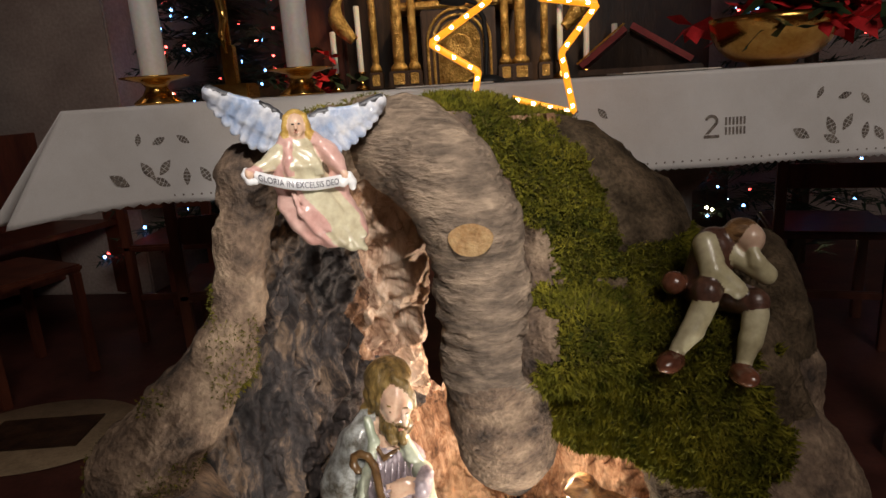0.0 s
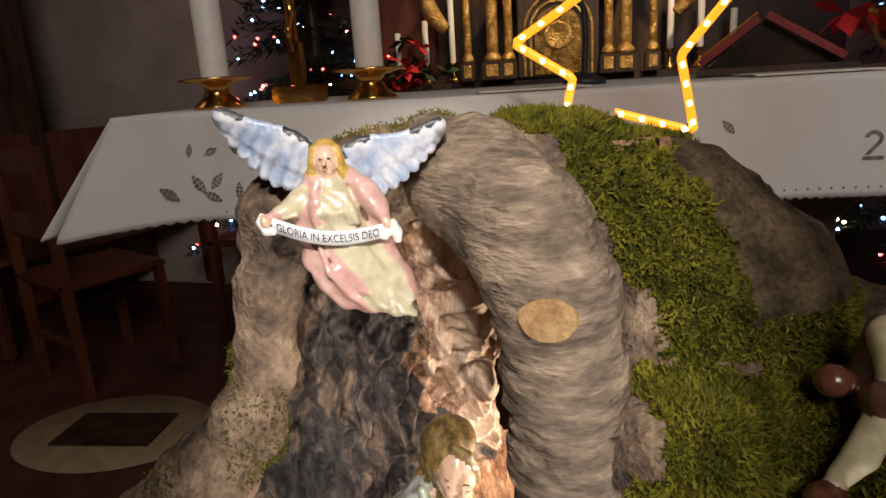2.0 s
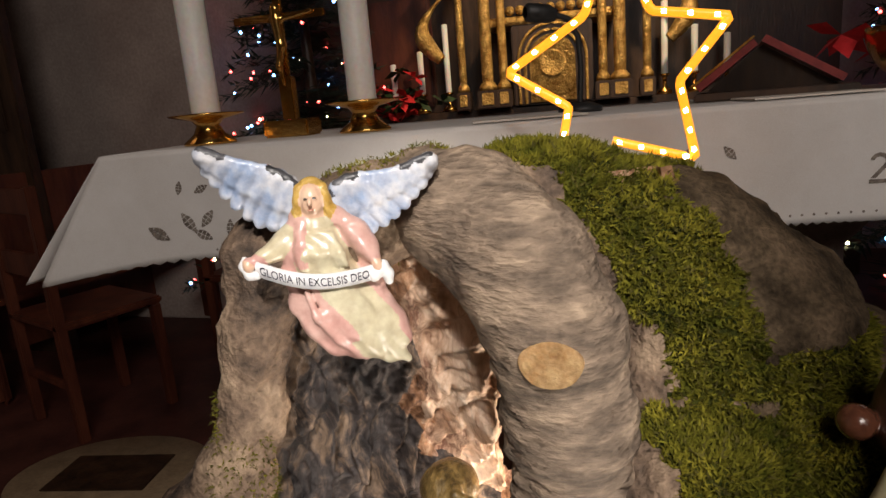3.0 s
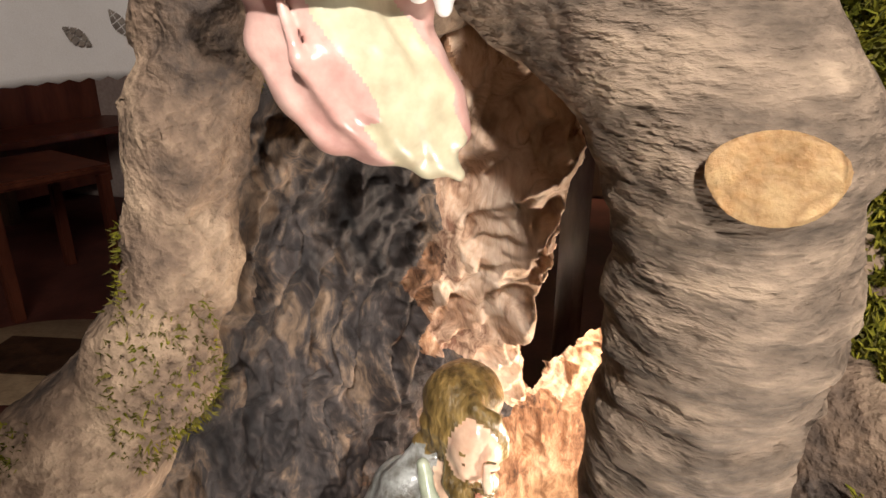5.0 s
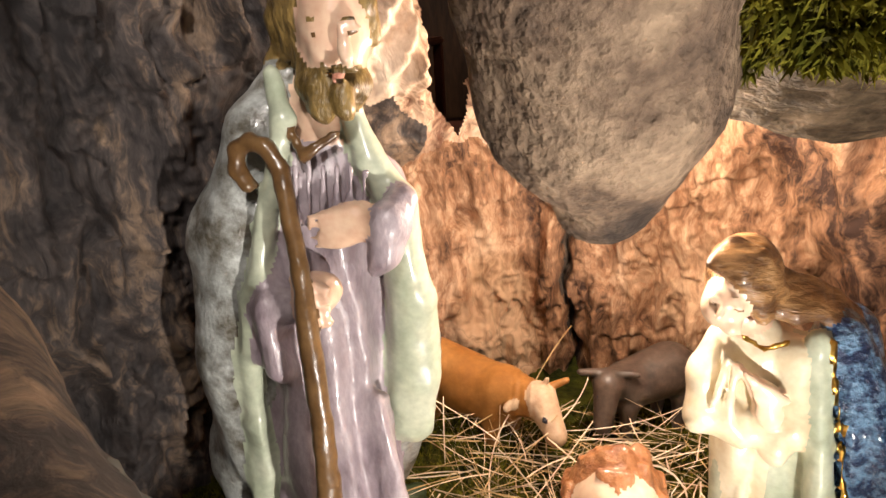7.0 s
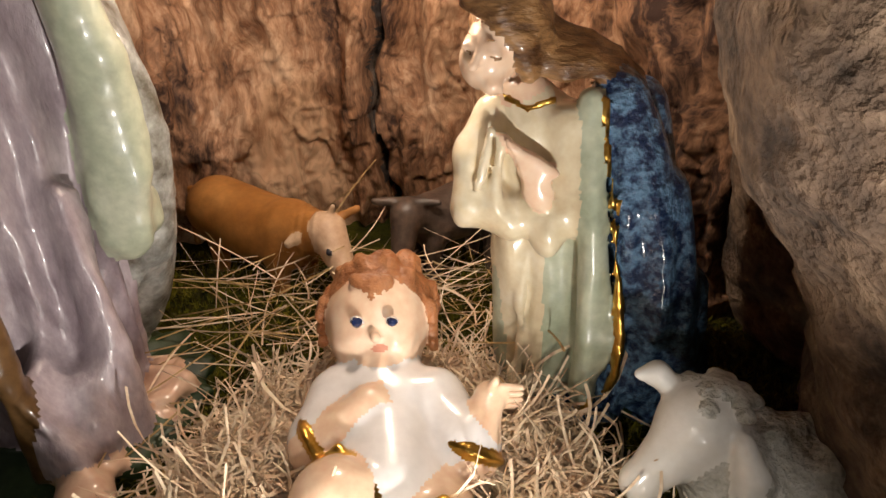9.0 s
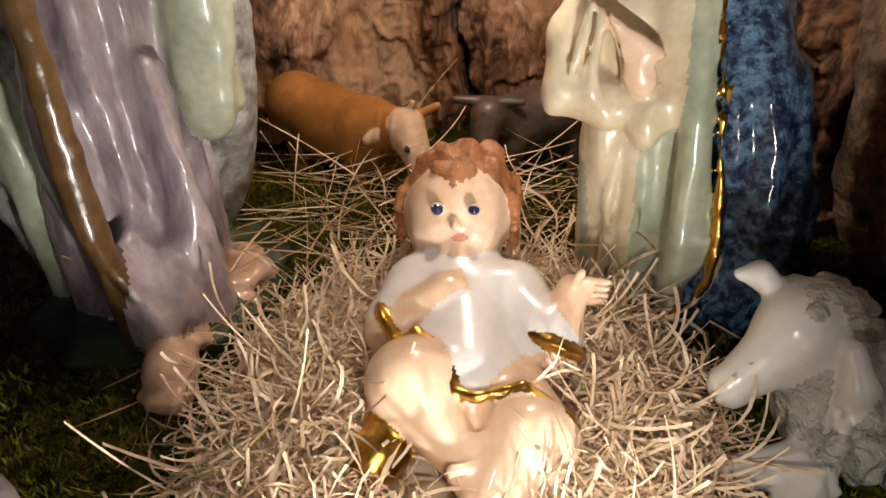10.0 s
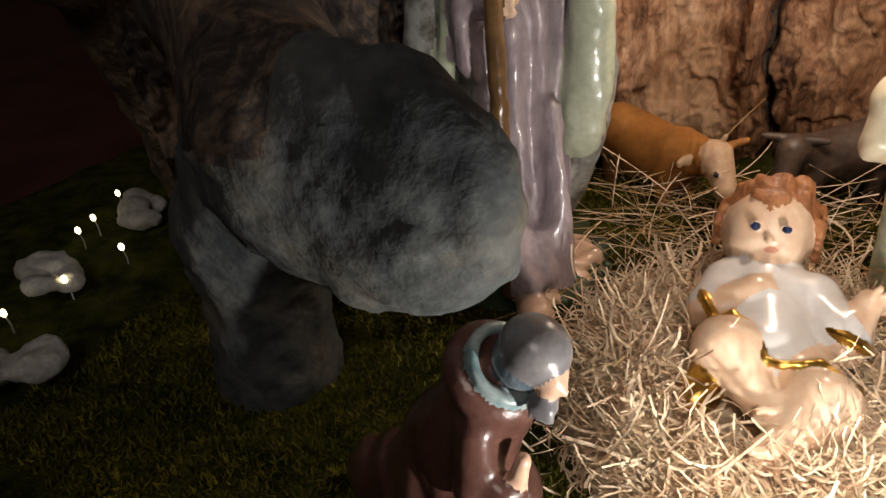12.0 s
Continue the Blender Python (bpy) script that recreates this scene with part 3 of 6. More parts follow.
def flowers(name, m, n, spread, material, label):
    """A low bunch of blossoms and leaf rosettes, each one a part."""
    rng = np.random.default_rng(len(name) + n)
    top = thing(name, m, label, "flowers")
    for i in range(n):
        c = rng.normal(0, 1, 3) * np.array(spread)
        c[2] = abs(c[2])
        verts, faces = [], []
        for k in range(6):
            t = 2 * math.pi * k / 6 + rng.uniform(0, 1)
            d = np.array((math.cos(t), math.sin(t), rng.uniform(-0.7, 0.7)))
            s = np.array((-math.sin(t), math.cos(t), rng.uniform(-0.8, 0.8)))
            L = rng.uniform(0.7, 1.3) * spread[0] * 0.6
            b = len(verts)
            verts += [c, c + d * L * 0.5 + s * L * 0.28, c + d * L + np.array((0, 0, -0.12 * L)), c + d * L * 0.5 - s * L * 0.28, c + d * L * 0.5 + np.array((0, 0, 0.08 * L))]
            faces += [(b, b + 1, b + 4), (b + 1, b + 2, b + 4), (b + 2, b + 3, b + 4), (b + 3, b, b + 4)]
        flat_mesh("blossom" if i % 2 else "leaf_rosette", verts, faces, [material if i % 2 else LEAF], None, top, "", True)
    return top


flowers("altar_flowers", pose(-1.15, 4.1, 1.07), 26, (0.12, 0.08, 0.09), PETAL, "small red flower bunch before the high altar")


# ---- fir trees with fairy lights ----
def fir(m, height, radius, seed, label):
    rng = np.random.default_rng(seed)
    top = thing("fir_tree", m, label, "tree")
    pipe("trunk", [(0, 0, z) for z in np.linspace(0, height, 8)], np.linspace(0.05, 0.01, 8), DARKWOOD, top)
    verts, faces, tips = [], [], []
    for i in range(230):
        z = height * (0.12 + 0.86 * rng.random() ** 0.9)
        r = radius * (1.02 - z / height) * rng.uniform(0.7, 1.1)
        t = rng.uniform(0, 2 * math.pi)
        d = np.array((math.cos(t), math.sin(t), rng.uniform(-0.28, -0.02)))
        side = np.array((-math.sin(t), math.cos(t), 0))
        for s in np.linspace(0.12, 1, 26):
            p = np.array((0, 0, z)) + d * r * s + rng.normal(0, 0.008, 3)
            for k in (-1, 1):
                L = (0.05 + 0.09 * (1 - s)) * rng.uniform(0.7, 1.3)
                e = p + side * k * L + d * L * 0.7 + np.array((0, 0, rng.normal(0, 0.02)))
                b = len(verts)
                w = d * 0.011
                verts += [p - w, p + w, e]
                faces.append((b, b + 1, b + 2))
        tips.append(np.array((0, 0, z)) + d * r * rng.uniform(0.75, 1.0) + np.array((0, 0, 0.015)))
    flat_mesh("crown", verts, faces, [NEEDLE], None, top)
    for mtl, nm in ((REDLED, "red_bulbs"), (BLUELED, "blue_bulbs"), (WHITELED, "white_bulbs")):
        bm = bmesh.new()
        for p in tips[::3] if mtl is not WHITELED else tips[1::14]:
            q = Vector(p) + Vector(rng.normal(0, 0.02, 3))
            bmesh.ops.create_icosphere(bm, subdivisions=1, radius=0.0085, matrix=Matrix.Translation(q))
        tips = tips[1:]
        tagged(part(nm, bm, mtl, top), "", "", "", "stuff")
    return top


fir(pose(-1.55, 3.75, 0), 2.9, 0.85, 5, "tall fir tree hung with red and blue fairy lights")
fir(pose(1.55, 3.9, 0), 2.8, 0.8, 8, "dark fir tree with a few red fairy lights")
for i, (x, y, z) in enumerate(((1.2, 3.3, 1.32), (1.35, 3.25, 1.55), (1.05, 3.35, 1.62))):
    ball = turned("glitter_ball", [(0.045 * math.sin(t), -0.045 * math.cos(t)) for t in np.linspace(0, math.pi, 14)], GILT, None, "", 24)
    ball.location = (x, y, z)
    tagged(ball, "gold glitter ball hanging in the fir tree", "bauble", "tree baubles")

# ---- the people's altar ----
ALT = pose(-0.741, 1.405, 0, 0, 0, 10.2)
altar = thing("stone_altar", ALT, "grey stone altar table on moulded pillars", "altar")
block("mensa", (0.02, 0.02, 0.90), (2.32, 0.72, 1.055), STONE, altar, 0.01)
for x in (1.24, 0.45, 2.0):
    prof = ((0, 0.0), (0.13, 0.0), (0.13, 0.06), (0.1, 0.1), (0.062, 0.14), (0.055, 0.45), (0.052, 0.66), (0.075, 0.675), (0.078, 0.69), (0.052, 0.705),
            (0.05, 0.79), (0.085, 0.83), (0.09, 0.86), (0.1, 0.865), (0.1, 0.9))
    turned("pillar", prof, STONE, altar, "", 8).matrix_local = pose(x, 0.2, 0, 0, 0, 22.5)


def altar_cloth():
    """A linen cloth over the altar top, hanging in front and at the end, with a scalloped hem and cut-out leaves."""
    nu, nf, nt = 300, 26, 6
    verts, faces = [], []

    def front(u, s):
        x = -0.02 + 2.4 * u
        w = 0.007 * math.sin(9 * x + 1.0) + 0.004 * math.sin(23 * x)
        hem = 0.006 * abs(math.sin(x * 190)) if s > 0.99 else 0
        end = max(0.0, 0.16 - x) / 0.18
        return (x - 0.13 * s * end ** 1.5, -0.006 - 0.03 * s * (0.3 + end) + w * s, 1.063 - s * (0.183 + 0.03 * end ** 2) - hem)
    for i in range(nu + 1):
        for j in range(nf + 1):
            verts.append(front(i / nu, j / nf))
    for i in range(nu):
        for j in range(nf):
            p = i * (nf + 1) + j
            faces.append((p, p + 1, p + nf + 2, p + nf + 1))
    b = len(verts)
    for i in range(nu + 1):
        for j in range(nt + 1):
            x, y, z = front(i / nu, 0)
            verts.append((x, y + 0.006 + 0.72 * j / nt, 1.0632))
    for i in range(nu):
        for j in range(nt):
            p = b + i * (nt + 1) + j
            faces.append((p, p + nt + 1, p + nt + 2, p + 1))
    b = len(verts)
    for i in range(31):
        for j in range(nf + 1):
            s, v = j / nf, i / 30
            fx, fy, fz = front(0, s)
            verts.append((-0.02 - (0.13 * (1 - v) ** 2 + 0.03) * s + 0.006 * math.sin(30 * v) * s, (fy + 0.006) * (1 - v) + 0.72 * v - 0.006, 1.063 - s * (0.19 + 0.02 * (1 - v))))
    for i in range(30):
        for j in range(nf):
            p = b + i * (nf + 1) + j
            faces.append((p, p + nf + 1, p + nf + 2, p + 1))
    o = flat_mesh("altar_cloth", verts, faces, [LINEN], None, None, "", True)
    o.matrix_world = ALT
    m = o.modifiers.new("thickness", "SOLIDIFY")
    m.thickness, m.offset = 0.0015, 0
    tagged(o, "white linen altar cloth with cut-out leaf embroidery", "altar cloth")

    def leaf_shape(cx, cz, L, w, ang, bars=5):
        """A cut-out leaf: a row of dark openings between threads."""
        bm = bmesh.new()
        ca, sa = math.cos(ang), math.sin(ang)
        for k in range(bars):
            s0, s1 = (k + 0.08) / bars, (k + 0.92) / bars
            for side in ((-1, -0.06), (0.06, 1)):
                ring = []
                for s, e in ((s0, 0), (s1, 0), (s1, 1), (s0, 1)):
                    half = w * math.sin(math.pi * min(max(s, 0.04), 0.96))
                    a, c = (s - 0.5) * L * 0.82, half * side[e] * 0.82
                    x, z = cx + a * ca - c * sa, cz + a * sa + c * ca
                    u = (x + 0.02) / 2.4
                    f = front(u, min(max((1.063 - z) / 0.183, 0), 1))
                    ring.append(bm.verts.new((x, f[1] - 0.0016, z)))
                bm.faces.new(ring)
        return part("cutwork_leaf", bm, HOLE, o, "", False)
    rng = random.Random(4)
    for g in range(9):
        x0 = 0.13 + 0.27 * g
        if g == 4:
            continue
        for dx, dz, L, w, ang in ((0.0, 0.945, 0.05, 0.011, 2.2), (0.035, 0.95, 0.045, 0.010, 0.9), (0.012, 0.915, 0.045, 0.010, -0.6), (-0.055, 0.925, 0.05, 0.012, -0.5),
                                  (0.075, 0.93, 0.042, 0.009, 1.6), (0.10, 0.925, 0.042, 0.010, 2.0), (0.02, 1.0, 0.034, 0.008, 0.5), (0.07, 0.995, 0.034, 0.008, 2.4), (-0.02, 1.005, 0.03, 0.007, 1.3)):
            leaf_shape(x0 + dx + rng.uniform(-0.008, 0.008), dz + rng.uniform(-0.005, 0.005), L, w, ang + rng.uniform(-0.2, 0.2))
    # a cut-out figure 2 and three pairs of narrow openings
    def opening(pts, name):
        bm = bmesh.new()
        ringv = []
        for x, z in pts:
            f = front((x + 0.02) / 2.4, min(max((1.063 - z) / 0.183, 0), 1))
            ringv.append(bm.verts.new((x, f[1] - 0.0018, z)))
        bm.faces.new(ringv)
        part(name, bm, HOLE, o, "", False)
    arc = [(1.235 + 0.014 * math.cos(t), 0.966 + 0.013 * math.sin(t)) for t in np.linspace(2.9, -0.6, 9)]
    inner = [(1.235 + 0.008 * math.cos(t), 0.966 + 0.007 * math.sin(t)) for t in np.linspace(-0.6, 2.9, 9)]
    opening(arc + [(1.230, 0.941), (1.222, 0.941)] + inner, "cutwork_figure")
    opening([(1.220, 0.939), (1.251, 0.939), (1.251, 0.933), (1.220, 0.933)], "cutwork_figure")
    for k in range(6):
        x = 1.262 + 0.0075 * k
        for z0 in (0.938, 0.957):
            opening([(x, z0), (x + 0.0042, z0), (x + 0.0042, z0 + 0.015), (x, z0 + 0.015)], "cutwork_bar")
    for k in range(100):
        bm = bmesh.new()
        x = 0.17 + 0.018 * k
        f = front((x + 0.02) / 2.4, 0.94)
        bm.faces.new([bm.verts.new((x + 0.0022 * math.cos(t), f[1] - 0.0016, f[2] + 0.0022 * math.sin(t))) for t in np.linspace(0, 5.2, 6)])
        part("eyelet", bm, HOLE, o, "", False)


altar_cloth()


def on_altar(x, y, z=1.065, rz=0):
    return ALT @ pose(x, y, z, 0, 0, rz)


def altar_candle(x, y, h, label):
    t = thing("altar_candle", on_altar(x, y), label, "candle", "large altar candles")
    turned("candlestick", ((0, 0), (0.05, 0.0), (0.05, 0.004), (0.03, 0.02), (0.022, 0.036), (0.03, 0.046), (0.07, 0.055), (0.072, 0.058), (0.03, 0.06), (0, 0.06)), BRASS, t, "flared polished brass candlestick", 40)
    turned("wax", ((0.0275, 0.0605), (0.0275, h), (0.024, h + 0.004), (0.006, h), (0.0, h)), WAX, t, "", 32)
    pipe("wick", [(0, 0, h), (0.001, 0, h + 0.01)], 0.001, RUBBER, t)


altar_candle(0.095, 0.18, 0.275, "thick white candle, partly burnt, in a brass candlestick")
altar_candle(0.405, 0.195, 0.40, "taller thick white candle in a brass candlestick")

cross = thing("altar_cross", on_altar(0.235, 0.27, 1.065, -8), "gilt brass standing cross on a stepped foot", "cross")
block("foot", (-0.05, -0.035, 0), (0.05, 0.035, 0.034), BRASS, cross, 0.004)
block("plinth", (-0.014, -0.012, 0.0342), (0.014, 0.012, 0.12), BRASS, cross, 0.002)
block("upright", (-0.008, -0.005, 0.1205), (0.008, 0.005, 0.33), BRASS, cross, 0.002)
block("crossbar", (-0.1, -0.0048, 0.228), (0.1, 0.0048, 0.243), BRASS, cross, 0.002)
c = Clay(0.006)
c.egg((0, -0.014, 0.248), (0.011, 0.010, 0.014), 0).bar((0, -0.013, 0.23), (0.004, -0.013, 0.18), 0.012, 0.009, 0).bar((0.004, -0.013, 0.18), (-0.004, -0.016, 0.14), 0.009, 0.007, 0)
c.bar((-0.004, -0.016, 0.14), (0.0, -0.012, 0.105), 0.007, 0.004, 0).bar((-0.01, -0.012, 0.23), (-0.075, -0.01, 0.236), 0.006, 0.004, 0).bar((0.01, -0.012, 0.23), (0.075, -0.01, 0.24), 0.006, 0.004, 0)
fig = c.mesh("gilt_figure", 0.0025, [BRASS])
fig.matrix_world = cross.matrix_world.copy()
tagged(fig, "small gilt figure fixed to the altar cross", "statue")

# sheets of paper, the missal on its stand, the microphone
for x, y, rz, w in ((0.62, 0.08, 4, 0.2), (1.10, 0.12, -3, 0.21)):
    o = block("paper_sheet", (0, 0, 0), (w, 0.15, 0.003), PAPER, None, 0.001)
    o.matrix_world = on_altar(x, y, 1.066, rz)
    tagged(o, "white sheet of paper lying on the altar", "paper", "altar papers")
stand = thing("missal_stand", on_altar(1.07, 0.3, 1.065, -18), "dark wooden book stand with an open red missal", "book stand")
block("foot", (-0.02, -0.02, 0), (0.26, 0.2, 0.016), DARKWOOD, stand, 0.003)
bm = box(bmesh.new(), (0, 0, 0), (0.13, 0.21, 0.014), pose(-0.01, 0, 0.02, 0, -38, 0))
part("left_board", bm, REDLEATHER, stand, "red leather cover edged in gold", False)
bm = box(bmesh.new(), (0, 0, 0), (0.16, 0.21, 0.014), pose(0.098, 0, 0.105, 0, 32, 0))
part("right_board", bm, REDLEATHER, stand, "red leather cover edged in gold", False)
bm = box(bmesh.new(), (-0.004, -0.004, 0.015), (0.134, 0.006, 0.019), pose(-0.01, 0, 0.02, 0, -38, 0))
part("gilt_edge", bm, GOLD, stand, "", False)
bm = bmesh.new()
bm.faces.new([bm.verts.new(p) for p in ((0.0, 0.02, 0.0162), (0.23, 0.02, 0.0162), (0.1, 0.02, 0.1))])
bmesh.ops.solidify(bm, geom=bm.faces[:], thickness=-0.01)
part("prop_board", bm, DARKWOOD, stand, "", False)

mic = thing("altar_microphone", on_altar(0.83, 0.33, 1.065), "black gooseneck microphone standing on the altar", "microphone")
turned("base", ((0, 0), (0.045, 0), (0.045, 0.01), (0.02, 0.02), (0, 0.02)), RUBBER, mic, "", 24)
pipe("gooseneck", [(0, 0, 0.018), (0.004, 0, 0.09), (0.0, 0, 0.15), (-0.02, -0.01, 0.185), (-0.05, -0.02, 0.195)], 0.006, RUBBER, mic)
pipe("microphone_head", [(-0.045, -0.018, 0.193), (-0.06, -0.024, 0.196), (-0.1, -0.04, 0.2), (-0.105, -0.042, 0.2)], [0.012, 0.018, 0.018, 0.012], RUBBER, mic, "", 14)

bowl = thing("flower_bowl", on_altar(1.52, 0.3), "gold bowl with red poinsettias on the altar", "flower bowl")
prof = [(0.0, 0.0), (0.045, 0.0), (0.06, 0.012)] + [(0.06 + 0.085 * math.sin(t), 0.012 + 0.11 * (1 - math.cos(t))) for t in np.linspace(0.2, 1.5, 12)] + [(0.14, 0.113), (0.10, 0.06)]
turned("dish", prof, BRASS, bowl, "wide golden dish", 48)
flowers("poinsettia", on_altar(1.60, 0.27, 1.15), 44, (0.11, 0.09, 0.06), PETAL, "bright red poinsettia with dark green leaves in the bowl")

# ---- the lit star ----
star = thing("light_star", pose(0, 1.37, 0), "glowing amber rope-light star on a white wire frame", "light star")
# a five-pointed outline, its lower left side broken by the stump
outline = [(0.030, 1.040), (0.040, 1.086), (-0.039, 1.136), (0.063, 1.197), (0.10, 1.30), (0.143, 1.194), (0.234, 1.178), (0.176, 1.107), (0.196, 1.010), (0.090, 1.040)]
pts = []
for (x0, z0), (x1, z1) in zip(outline, outline[1:]):
    for s in np.linspace(0.04, 0.96, 12):
        pts.append((x0 + (x1 - x0) * s, 0.0, z0 + (z1 - z0) * s))
pipe("rope_light", pts, 0.0058, ROPE, star, "amber glowing tube", 10)
pipe("wire_frame", [(x - 0.004, 0.008, z - 0.004) for x, _, z in pts], 0.0012, WIRE, star)
for (x0, z0), (x1, z1) in zip(outline, outline[1:]):
    L = math.hypot(x1 - x0, z1 - z0)
    n = max(2, round(L / 0.027))
    for k in range(n):
        s = (k + 0.5) / n
        bm = bmesh.new()
        bmesh.ops.create_icosphere(bm, subdivisions=1, radius=0.0052, matrix=pose(x0 + (x1 - x0) * s, -0.0035, z0 + (z1 - z0) * s) @ Matrix.Rotation(math.atan2(-(z1 - z0), x1 - x0), 4, "Y") @ Matrix.Diagonal((1.15, 0.6, 0.8, 1)))
        part("bulb", bm, LED, star)


# ---- the hollow tree stump ----
stump = thing("tree_stump", pose(0, 0, 0), "hollow old tree stump with twisted roots and moss", "tree stump")
c = Clay(0.03)
# root at the hollow's dark side, curling down into a thick foot
c.chain(((-0.10, 1.17, 1.005, 0.055), (-0.17, 1.13, 0.985, 0.052), (-0.236, 1.05, 0.965, 0.037), (-0.252, 1.03, 0.89, 0.030), (-0.266, 1.03, 0.81, 0.029),
         (-0.295, 1.02, 0.73, 0.037), (-0.350, 1.00, 0.66, 0.052), (-0.42, 0.985, 0.58, 0.062), (-0.46, 0.97, 0.47, 0.072)), 0)
c.chain(((-0.46, 1.00, 0.50, 0.065), (-0.50, 1.09, 0.30, 0.065), (-0.49, 1.12, 0.05, 0.08)), 0)
left_root = c.mesh("root", 0.0065, [BARK, MOSS], lambda p: 0.004 * grain(p, 0.03, 1) + 0.0045 * grain(p, 0.012, 2) + 0.0020 * grain(p, 0.006, 3), None, stump, "grey-brown gnarled root")

c = Clay(0.035)
# the charred toe of the hollow's wall: it leans out, overhangs the moss and stands on a leg
c.egg((-0.078, 0.884, 0.322), (0.090, 0.032, 0.076), 0, (0, 0, 4))
c.egg((-0.040, 0.882, 0.314), (0.056, 0.030, 0.056), 0)
c.egg((-0.120, 0.890, 0.320), (0.070, 0.036, 0.062), 0)
c.chain(((-0.15, 0.930, 0.305, 0.055), (-0.25, 0.985, 0.24, 0.055), (-0.40, 1.06, 0.20, 0.065)), 0)
c.chain(((-0.14, 0.900, 0.345, 0.050), (-0.24, 0.955, 0.415, 0.046), (-0.38, 1.000, 0.52, 0.050)), 0)
c.chain(((-0.20, 0.93, 0.32, 0.052), (-0.265, 0.950, 0.22, 0.055), (-0.285, 0.95, 0.04, 0.060)), 0)
c.bar((-0.085, 0.884, 0.256), (-0.080, 0.880, 0.244), 0.015, 0.009, 0, 0.010)
# a snapped twig grown into its face
c.chain(((-0.062, 0.858, 0.400, 0.0035), (-0.070, 0.853, 0.350, 0.0045), (-0.078, 0.852, 0.318, 0.006)), 0, 0.004)
c.bar((-0.076, 0.850, 0.320), (-0.040, 0.852, 0.303), 0.0042, 0.0025, 0, 0.004)
# the unlit front gets its dark blue-grey shade as base colour
toe = c.mesh("charred_toe", 0.006, [SHADEDTOE, CHAR], lambda p: 0.004 * grain(p * np.array((1, 1, 0.5)), 0.035, 1) + 0.0032 * grain(p, 0.014, 2) + 0.0018 * grain(p, 0.006, 3), lambda p, k: np.where((p[:, 2] + 0.03 * grain(p, 0.05, 6) > 0.36) & (p[:, 0] < -0.10), 1, 0), stump, "charred toe of the root, its blue-grey shade put into the colour")

c = Clay(0.03)
# the thick limb that hangs down in the middle
c.chain(((-0.10, 1.16, 1.005, 0.055), (-0.04, 1.12, 0.99, 0.062), (0.015, 1.075, 0.955, 0.060), (0.048, 1.045, 0.895, 0.057), (0.058, 1.05, 0.81, 0.054),
         (0.062, 1.085, 0.70, 0.064), (0.070, 1.135, 0.60, 0.074), (0.076, 1.170, 0.52, 0.072), (0.084, 1.198, 0.450, 0.042)), 0)
c.egg((0.054, 1.0, 0.893), (0.029, 0.022, 0.023), 0, (0, 0, 0), 0.02)


def wrinkles(p):
    low = np.clip((0.93 - p[:, 2]) / 0.1, 0, 1) * np.clip((p[:, 2] - 0.60) / 0.15, 0.12, 1)
    wave = (0.0048 * grain(p * np.array((0.35, 0.35, 3.0)), 0.022, 5) + 0.0024 * grain(p * np.array((0.4, 0.4, 4.0)), 0.012, 9)) * low
    return wave + 0.003 * grain(p, 0.03, 1) + 0.0022 * grain(p * np.array((1, 1, 2.0)), 0.016, 2) * (0.4 + 0.6 * low) + 0.001 * grain(p, 0.006, 3)


limb = c.mesh("limb", 0.0045, [BARK, WRINKLE], wrinkles, lambda p, s: np.where(p[:, 2] + 0.04 * grain(p, 0.06, 9) > 0.66, 1, 0), stump, "thick wrinkled limb hanging down")
bm = bmesh.new()
ring = [bm.verts.new((0.054 + 0.026 * math.cos(t) * (1 + 0.06 * math.sin(3 * t)), 0.9715 + 0.004 * math.sin(t), 0.895 + 0.0185 * math.sin(t))) for t in np.linspace(0, 2 * math.pi, 28, endpoint=False)]
bm.faces.new(ring)
bmesh.ops.solidify(bm, geom=bm.faces[:], thickness=0.012)
part("sawn_knot", bm, CUT, stump, "pale sawn branch stub", False)

c = Clay(0.05)
# the mossy shoulder, its brim over the grotto, and the stout leg beyond it
c.chain(((-0.10, 1.20, 0.99, 0.06), (0.03, 1.24, 0.965, 0.075), (0.16, 1.27, 0.90, 0.10), (0.24, 1.28, 0.82, 0.12)), 0)
c.egg((0.20, 1.27, 0.75), (0.16, 0.16, 0.16), 0)
c.egg((0.165, 1.075, 0.725), (0.085, 0.07, 0.062), 0)
c.egg((0.335, 1.135, 0.665), (0.14, 0.105, 0.105), 0)
c.egg((0.22, 1.17, 0.635), (0.12, 0.085, 0.115), 0)
c.egg((0.24, 1.26, 0.575), (0.14, 0.09, 0.11), 0)
c.chain(((0.36, 1.15, 0.61, 0.11), (0.435, 1.13, 0.47, 0.130), (0.440, 1.12, 0.38, 0.136), (0.50, 1.12, 0.24, 0.120), (0.53, 1.12, 0.05, 0.125)), 0)
c.egg((0.50, 1.38, 0.40), (0.11, 0.18, 0.40), 0)
c.egg((0.30, 1.42, 0.66), (0.22, 0.10, 0.16), 0)


